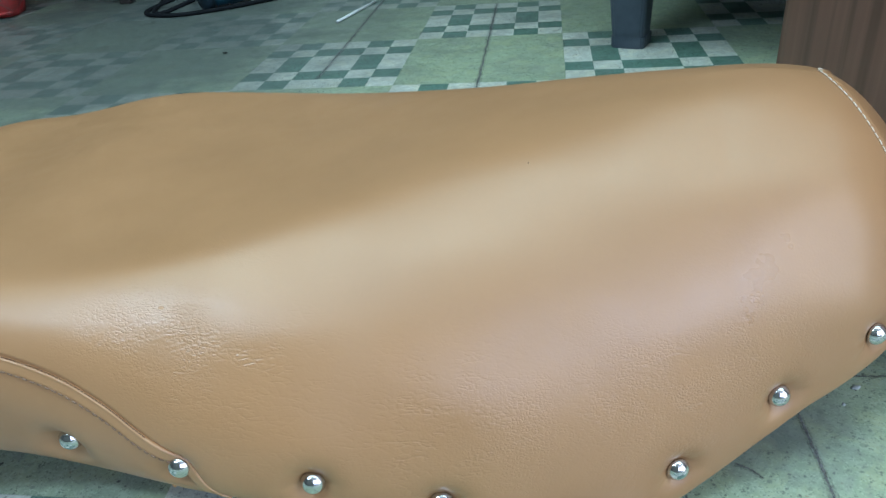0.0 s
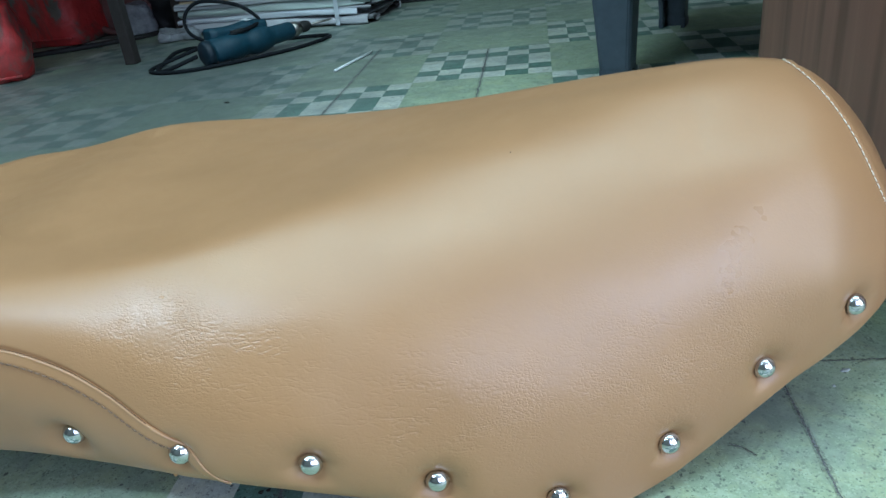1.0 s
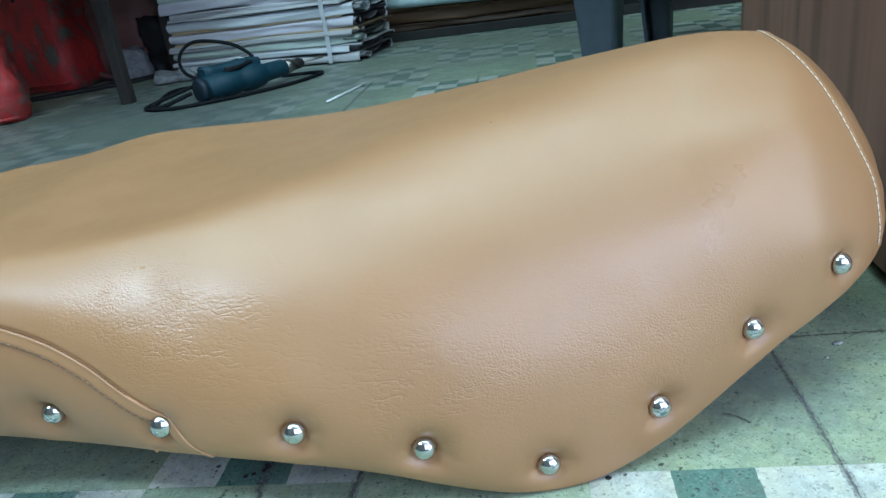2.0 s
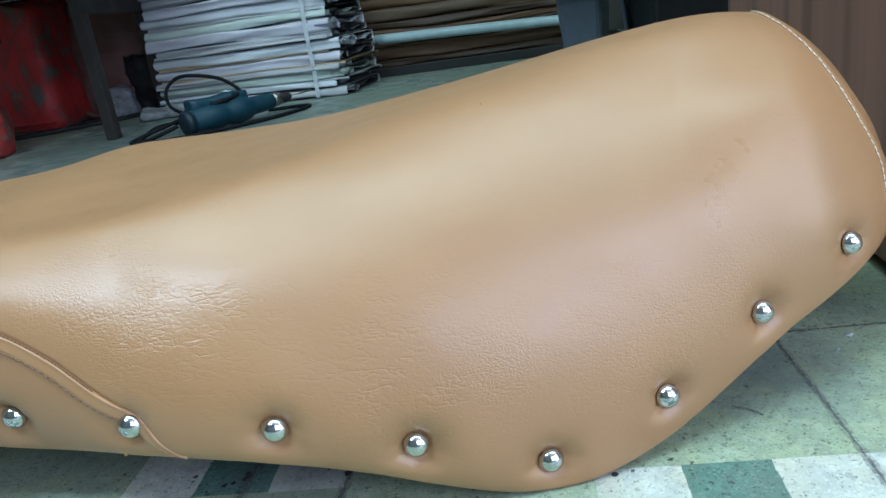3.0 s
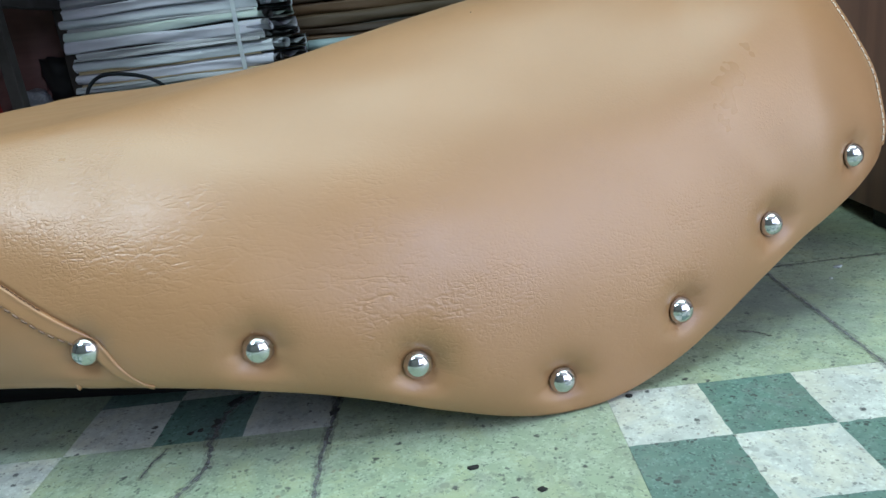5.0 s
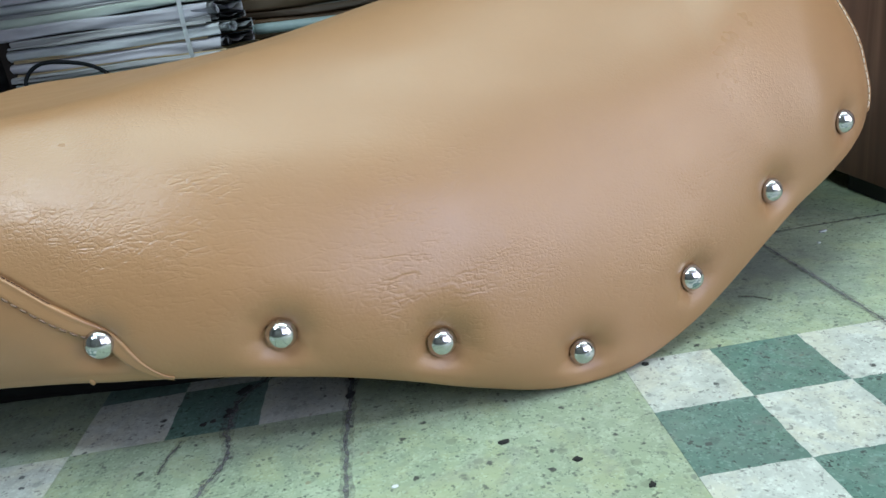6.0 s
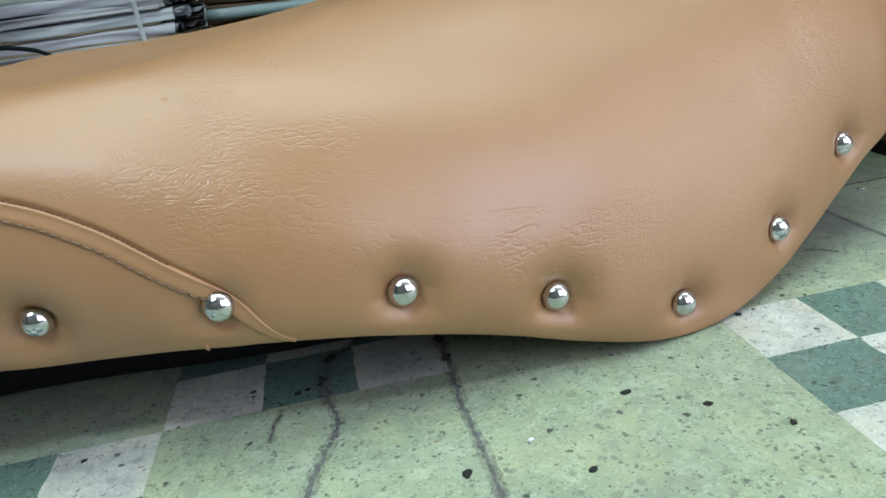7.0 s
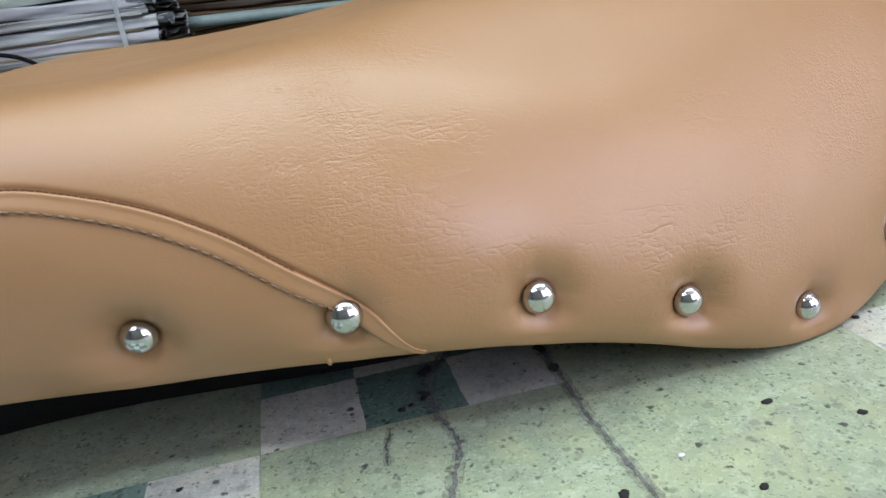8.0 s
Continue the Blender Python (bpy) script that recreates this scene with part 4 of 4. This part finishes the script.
STACK_TURN, PIVOT = -9.5, (-0.56, 2.07)
z = 0.004
layers = [(3, 0.030), (1, 0.024), (3, 0.008), (2, 0.028), (3, 0.018), (4, 0.007), (0, 0.036), (4, 0.010), (1, 0.033), (3, 0.009), (3, 0.022), (0, 0.037), (2, 0.031), (3, 0.009), (1, 0.038), (0, 0.034), (3, 0.028), (0, 0.036), (1, 0.032)]
names = {0: "pale lavender", 1: "bluish white", 2: "pale sage", 3: "pale grey", 4: "thin buff"}
for i, (kind_c, thick) in enumerate(layers):
    folded_roll(-1.285 + random.uniform(-0.025, 0.02), -0.575 + random.uniform(-0.04, 0.015) - 0.002 * i, 2.07 + random.uniform(-0.012, 0.008), z + thick / 2, thick, 0.34, PALE[kind_c],
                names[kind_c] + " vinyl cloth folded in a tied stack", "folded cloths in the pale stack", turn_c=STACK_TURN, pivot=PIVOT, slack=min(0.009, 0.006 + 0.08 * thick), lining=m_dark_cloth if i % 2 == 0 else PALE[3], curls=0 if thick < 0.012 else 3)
    z += thick - 0.001
STACK_TOP = z
at = Matrix.Translation((PIVOT[0], PIVOT[1], 0)) @ pose(0, 0, 0, 0, 0, STACK_TURN) @ Matrix.Translation((-PIVOT[0], -PIVOT[1], 0))
loop = [(-0.68, 2.055, 0.004), (-0.679, 2.058, 0.1), (-0.681, 2.056, 0.2), (-0.68, 2.058, 0.32), (-0.68, 2.06, STACK_TOP), (-0.68, 2.2, STACK_TOP + 0.004), (-0.68, 2.42, STACK_TOP)]
bm = bmesh.new()
pair = []
for v in loop:
    v = Vector(v)
    pair.append((bm.verts.new(at @ (v + Vector((-0.0075, 0, 0)))), bm.verts.new(at @ (v + Vector((0.0075, 0, 0))))))
for a_, b_ in zip(pair, pair[1:]):
    bm.faces.new((a_[0], a_[1], b_[1], b_[0]))
bmesh.ops.solidify(bm, geom=bm.faces[:], thickness=0.0015)
tagged(new("tie_string", from_bm("tie_string", bm, m_string, False)), "white flat string tied round the cloth stack", "string")

# black bar added for the shaded gap below the brown cloths
plank = new("plank", from_bm("plank", box(-0.62, 0.42, 2.50, 2.86, 0.0, 0.035, bevel=0.003), m_black))
tagged(plank, "black bar standing in for the dark gap under the brown cloths", "plank")
z = 0.036
for i, (kind_c, thick) in enumerate([(1, 0.030), (0, 0.050), (2, 0.022), (1, 0.016), (0, 0.028), (1, 0.030), (2, 0.052), (0, 0.050), (1, 0.045), (0, 0.05)]):
    folded_roll(-0.595 + random.uniform(-0.01, 0.02), 0.30 + random.uniform(-0.05, 0.05), 2.49 + random.uniform(0.0, 0.03), z + thick / 2, thick, 0.33, BROWN[kind_c],
                ("tan", "dark umber", "olive brown")[kind_c] + " cloth folded in a stack on a black bar", "folded cloths in the brown stack", slack=0.010)
    z += thick - 0.002
roll = thing("vinyl_roll", (-0.17, 2.455, 0.13), "pale blue rolled vinyl tube tucked along the brown cloths", "vinyl roll")
part("tube", tube(smooth_path([(-0.525, 2.462, 0.145), (-0.2, 2.458, 0.137), (0.2, 2.462, 0.124)], 6), 0.0185, 18), m_blue_tube, roll, "", True)
part("end_plug", tube([(-0.527, 2.462, 0.145), (-0.533, 2.462, 0.145)], 0.015, 16), m_blue_tube, roll)

# ---- steel bench with bags under it ----
bench = thing("steel_bench", (-1.75, 1.95, 0.0), "dark steel-framed workbench over red vinyl bags", "bench")
for bx, by in ((-1.237, 1.738), (-1.290, 2.22), (-2.35, 1.738), (-2.40, 2.22)):
    part("leg", box(bx - 0.0175, bx + 0.0175, by - 0.0175, by + 0.0175, 0.0, 0.50, bevel=0.003), m_frame, bench)
part("side_rail", box(-0.018, 0.018, 0.0, 0.46, 0.362, 0.402, bevel=0.003, matrix=pose(-1.241, 1.76, 0, 0, 0, 6.2)), m_frame, bench)
part("side_rail", box(-0.018, 0.018, 0.0, 0.46, 0.362, 0.402, bevel=0.003, matrix=pose(-2.354, 1.76, 0, 0, 0, 6.2)), m_frame, bench)
# dark board added where there is only shade behind the bags
part("back_panel", box(-2.44, -1.06, 2.765, 2.78, 0.02, 0.50, bevel=0.002), m_frame, bench, "dark board added to stand for the shade behind the bench")
# unseen top, set low and overhanging to shade the bags and the floor
part("bench_top", box(-2.48, -1.02, 1.36, 2.75, 0.501, 0.53, bevel=0.004), m_wood, bench, "dark wooden top out of view, widened to cast shade")


def bag(name, x, y, w, d, h, turn_b, material, label, lean=0.0, strap=False):
    """A soft full bag: a box with pillowed, creased sides."""
    bm = bmesh.new()
    bmesh.ops.create_cube(bm, size=1)
    bmesh.ops.subdivide_edges(bm, edges=bm.edges[:], cuts=14, use_grid_fill=True)
    for v in bm.verts:
        p = v.co.copy()
        full = 1 + 0.10 * math.cos(math.pi * p.z) * (1 if abs(p.x) > 0.49 or abs(p.y) > 0.49 else 0)
        round_c = 1 - 0.10 * (abs(p.x) * 2) ** 6 * (abs(p.y) * 2) ** 6
        q = Vector((p.x * w * full * round_c, p.y * d * full * round_c, (p.z + 0.5) * h))
        crease = noise.fractal(q * 9 + Vector((x, y, 0)), 0.8, 2.0, 4)
        q += Vector((p.x, p.y, 0)).normalized() * 0.018 * crease if Vector((p.x, p.y, 0)).length > 0.01 else Vector()
        q.x += lean * q.z
        if p.z > 0.45:
            q.z += 0.03 * crease
        v.co = q
    bmesh.ops.transform(bm, matrix=pose(x, y, 0.004, 0, 0, turn_b), verts=bm.verts)
    for v in bm.verts:
        v.co.z = max(v.co.z, 0.002)
    ob = tagged(new(name, from_bm(name, bm, material, True)), label, "bag")
    if strap:
        m = pose(x, y, 0.004, 0, 0, turn_b)
        arc = [m @ Vector((w * 0.22 * math.cos(f) + lean * h, -d * 0.5 - 0.016 - 0.01 * math.sin(f), h * (0.72 + 0.22 * math.sin(f)))) for f in np.linspace(0, math.pi, 14)]
        part("strap", tube(arc, 0.007, 8), m_black, ob, "thin black carrying strap", True)
        part("piping", tube([m @ Vector((w * f + lean * h * 0.06, -d * 0.53 - 0.002, h * 0.06)) for f in np.linspace(-0.46, 0.46, 10)], 0.0045, 6), material, ob, "", True)
    return ob


bag("vinyl_bag", -1.86, 2.36, 0.36, 0.30, 0.45, -4, m_red, "tall red and black printed vinyl bag under the bench", -0.06, True)
bag("vinyl_bag", -1.70, 1.62, 0.34, 0.20, 0.20, 30, m_red, "low red vinyl bag on the floor by the bench", 0.0, True)
cloth_sack = bag("cloth_sack", -1.60, 2.56, 0.30, 0.30, 0.43, 12, m_dusky, "dusky red cloth sack in the shadow under the bench", 0.1)
part("rolled_edge", tube(smooth_path([(-1.70, 2.365, 0.045), (-1.65, 2.352, 0.020), (-1.58, 2.362, 0.018), (-1.51, 2.385, 0.06), (-1.47, 2.41, 0.13)], 6), 0.012, 8), m_dusky, cloth_sack, "rolled lower edge of the cloth", True)
bag("dark_sack", -1.435, 2.46, 0.12, 0.12, 0.19, 5, m_black, "small black sack in shadow behind the cloths")
bag("plastic_bag", -1.54, 2.36, 0.13, 0.10, 0.09, 20, m_grey_film, "crumpled dull white plastic bag on the floor")
bag("plastic_bag", -1.25, 2.10, 0.13, 0.06, 0.025, 10, m_grey_film, "crumpled strip of white plastic by the cloths")
strip_pts = smooth_path([(-1.78, 2.02, 0.006), (-1.66, 2.07, 0.008), (-1.55, 2.16, 0.006), (-1.47, 2.22, 0.006), (-1.42, 2.30, 0.006)], 6)
tagged(new("cable", from_bm("cable", tube(strip_pts, 0.010, 8), m_black, True)), "thick black cable along the floor under the bench", "cable")
# no cupboard is known here: a black box stands for the shade
cupboard = thing("cupboard", (0.85, 2.62, 0.0), "black cupboard shape added for the dark behind the chair", "cupboard")
part("body", box(0.45, 1.35, 2.42, 2.86, 0.05, 1.2, bevel=0.003), m_shade_black, cupboard)
part("plinth", box(0.48, 1.32, 2.45, 2.84, 0.0, 0.0495), m_black, cupboard)
part("door", box(0.46, 0.895, 2.40, 2.418, 0.07, 1.18, bevel=0.003), m_shade_black, cupboard)
part("door", box(0.905, 1.34, 2.40, 2.418, 0.07, 1.18, bevel=0.003), m_shade_black, cupboard)

# ---- floor tiles ----
T = 0.15


def tile_mesh(name, checker, steps_t=1, seed=0.0):
    """One square tile, its edge slightly rounded; a checkered one is cast of nine cells."""
    g, e, d = T / 2 - 0.00003, 0.0001, 0.0055
    bm = bmesh.new()
    per = steps_t if checker else 1
    marks = [-g + e, -T / 6, T / 6, g - e] if checker else [-g + e, g - e]
    cuts = [a_ + (b_ - a_) * k / per for a_, b_ in zip(marks, marks[1:]) for k in range(per)] + [marks[-1]]
    inner = lambda v: min(abs(v - T / 6), abs(v + T / 6)) < 1e-6
    wave = lambda x, y, s: 0.0007 * noise.fractal(Vector((x * 220, y * 220, s)), 0.6, 2.0, 3) if steps_t > 1 else 0.0
    grid = [[bm.verts.new((x + (wave(x, y, 1.0 + seed) if inner(x) else 0), y + (wave(x, y, 7.0 + seed) if inner(y) else 0), 0)) for y in cuts] for x in cuts]
    for i in range(len(cuts) - 1):
        for j in range(len(cuts) - 1):
            f = bm.faces.new((grid[i][j], grid[i + 1][j], grid[i + 1][j + 1], grid[i][j + 1]))
            f.material_index = (i // per + j // per) % 2
    rim = [grid[i][0] for i in range(len(cuts))] + [grid[-1][j] for j in range(1, len(cuts))] + [grid[i][-1] for i in range(len(cuts) - 2, -1, -1)] + [grid[0][j] for j in range(len(cuts) - 2, 0, -1)]
    low = [bm.verts.new((v.co.x * g / (g - e) if abs(v.co.x) > g - e - 1e-6 else v.co.x, v.co.y * g / (g - e) if abs(v.co.y) > g - e - 1e-6 else v.co.y, -0.0003)) for v in rim]
    deep_v = [bm.verts.new((v.co.x, v.co.y, -d)) for v in low]
    for a_, b_ in ((rim, low), (low, deep_v)):
        for i in range(len(a_)):
            j = (i + 1) % len(a_)
            f = bm.faces.new((a_[i], b_[i], b_[j], a_[j]))
            mid = (a_[i].co + a_[j].co) / 2
            ix, iy = (min(2, int((mid.x + T / 2) / (T / 3))), min(2, int((mid.y + T / 2) / (T / 3))))
            f.material_index = (ix + iy) % 2 if checker else 0
    bmesh.ops.recalc_face_normals(bm, faces=bm.faces)
    return from_bm(name, bm, [m_tile_white, m_tile_green] if checker else [m_tile_plain])


tile_plain, tile_check = tile_mesh("tile", False), tile_mesh("tile", True)
tile_ragged = [tile_mesh("tile", True, 10, 11.0 * k) for k in range(5)]
WORN = {(-1, 0)}
near_count = 0
rest = {False: [], True: []}
cells = [(i, j) for i in range(-21, 15) for j in range(-14, 22)]
cells.sort(key=lambda c: (max(abs(c[0] * T + 0.35) / 1.35, abs(c[1] * T - 0.85) / 1.1)))
for i, j in cells:
    checker = ((i // 2) + (j // 2)) % 2 == 1 and (i, j) not in WORN
    m = pose((i + 0.5) * T, (j + 0.5) * T, random.uniform(-0.00012, 0.00004), random.uniform(-0.03, 0.03), random.uniform(-0.03, 0.03), 0)
    if near_count < 300:
        near_count += 1
        ob = new("tile", tile_ragged[(i * 3 + j * 7) % 5] if checker else tile_plain)
        ob.matrix_basis = m
        hang(ob, base)
    else:
        rest[checker].append(m)
for checker, places in rest.items():
    src = tile_check if checker else tile_plain
    co = np.array([tuple(v.co) for v in src.vertices])
    faces, mats = [tuple(p.vertices) for p in src.polygons], [p.material_index for p in src.polygons]
    verts, polys, index = [], [], []
    for m in places:
        start = len(verts)
        verts.extend(tuple(m @ Vector(c)) for c in co)
        polys.extend(tuple(v + start for v in f) for f in faces)
        index.extend(mats)
    me = bpy.data.meshes.new("far_tiles")
    me.from_pydata(verts, [], polys)
    for mat in src.materials:
        me.materials.append(mat)
    me.polygons.foreach_set("material_index", index)
    ob = new("far_tiles", me)
    ob["kind"] = "stuff"
    hang(ob, base)


def crack(points, width, name="crack", label="soft grey grimy crack", material=None):
    """A grime-filled crack: a thin ragged ribbon just above the tiles."""
    path = smooth_path([(x, y, 0.0006) for x, y in points], 14)
    bm = bmesh.new()
    pair = []
    for i, p in enumerate(path):
        way = (path[min(i + 1, len(path) - 1)] - path[max(i - 1, 0)]).normalized()
        side = Vector((-way.y, way.x, 0))
        ends = min(1.0, 0.25 + min(i, len(path) - 1 - i) / 6)
        w = width * ends * (0.45 + 1.1 * abs(noise.noise(p * 120)) + 0.8 * random.random())
        jit = side * width * (0.6 * noise.noise(p * 140 + Vector((3, 1, 0))) + 0.5 * noise.noise(p * 400))
        pair.append((bm.verts.new(p + jit + side * w / 2), bm.verts.new(p + jit - side * w / 2)))
    for a_, b_ in zip(pair, pair[1:]):
        bm.faces.new((a_[0], a_[1], b_[1], b_[0]))
    # a wider, fainter border of dirt below it
    edge = []
    for i, p in enumerate(path):
        way = (path[min(i + 1, len(path) - 1)] - path[max(i - 1, 0)]).normalized()
        side = Vector((-way.y, way.x, 0)) * width * (1.3 + 1.5 * abs(noise.noise(p * 90 + Vector((5, 2, 0)))))
        low = Vector((p.x, p.y, 0.00045))
        edge.append((bm.verts.new(low + side), bm.verts.new(low - side)))
    for a_, b_ in zip(edge, edge[1:]):
        bm.faces.new((a_[0], a_[1], b_[1], b_[0])).material_index = 1
    ob = new(name, from_bm(name, bm, [material or m_grime, m_faint_grime]))
    ob["label"] = label
    return hang(ob, base)


crack([(-0.150, 0.10), (-0.1495, 0.03), (-0.151, -0.03), (-0.1495, -0.09), (-0.150, -0.15), (-0.150, -0.30)], 0.0020)
crack([(0.1505, 0.30), (0.1495, 0.18), (0.150, 0.10), (0.1505, 0.03), (0.150, -0.04)], 0.0016)
crack([(0.11, 0.1505), (0.16, 0.1495), (0.22, 0.150), (0.30, 0.1505)], 0.0013)
crack([(-0.195, 0.06), (-0.213, 0.03), (-0.216, 0.00), (-0.212, -0.03), (-0.223, -0.06), (-0.235, -0.10), (-0.262, -0.15)], 0.0022)
crack([(-0.238, -0.105), (-0.226, -0.112), (-0.212, -0.113), (-0.203, -0.118)], 0.0024)
crack([(-0.239, -0.004), (-0.243, -0.018), (-0.245, -0.032)], 0.0011)
crack([(0.094, 0.055), (0.103, 0.051), (0.110, 0.043)], 0.0011)
crack([(-0.4505, 0.95), (-0.4495, 1.15), (-0.4505, 1.40), (-0.450, 1.62)], 0.0030)
crack([(-0.1505, 0.80), (-0.1495, 1.0), (-0.150, 1.25), (-0.1505, 1.50)], 0.0030)


def pit(x, y, size, stretch, turn_p):
    """A chipped hollow in the tiles, filled with dirt: an uneven flat patch."""
    bm = bmesh.new()
    rim = []
    for k in range(22):
        f = 2 * math.pi * k / 22
        d = size * (0.75 + 0.5 * noise.noise(Vector((math.cos(f) * 1.6 + x * 40, math.sin(f) * 1.6 + y * 40, 0))) + 0.12 * random.random())
        rim.append(bm.verts.new(pose(x, y, 0, 0, 0, turn_p) @ Vector((d * stretch * math.cos(f), d * math.sin(f), 0.0008))))
    bm.faces.new(rim)
    ob = new("pit", from_bm("pit", bm, m_dark_grime))
    ob["label"] = "dark chipped hollow"
    return hang(ob, base)


for px, py, size, stretch, turn_p in ((-0.150, 0.014, 0.0030, 2.1, 70), (-0.218, 0.018, 0.0026, 1.8, 120), (-0.213, 0.040, 0.0036, 2.2, 60), (-0.150, 0.036, 0.0034, 2.0, 95)):
    pit(px, py, size, stretch, turn_p)
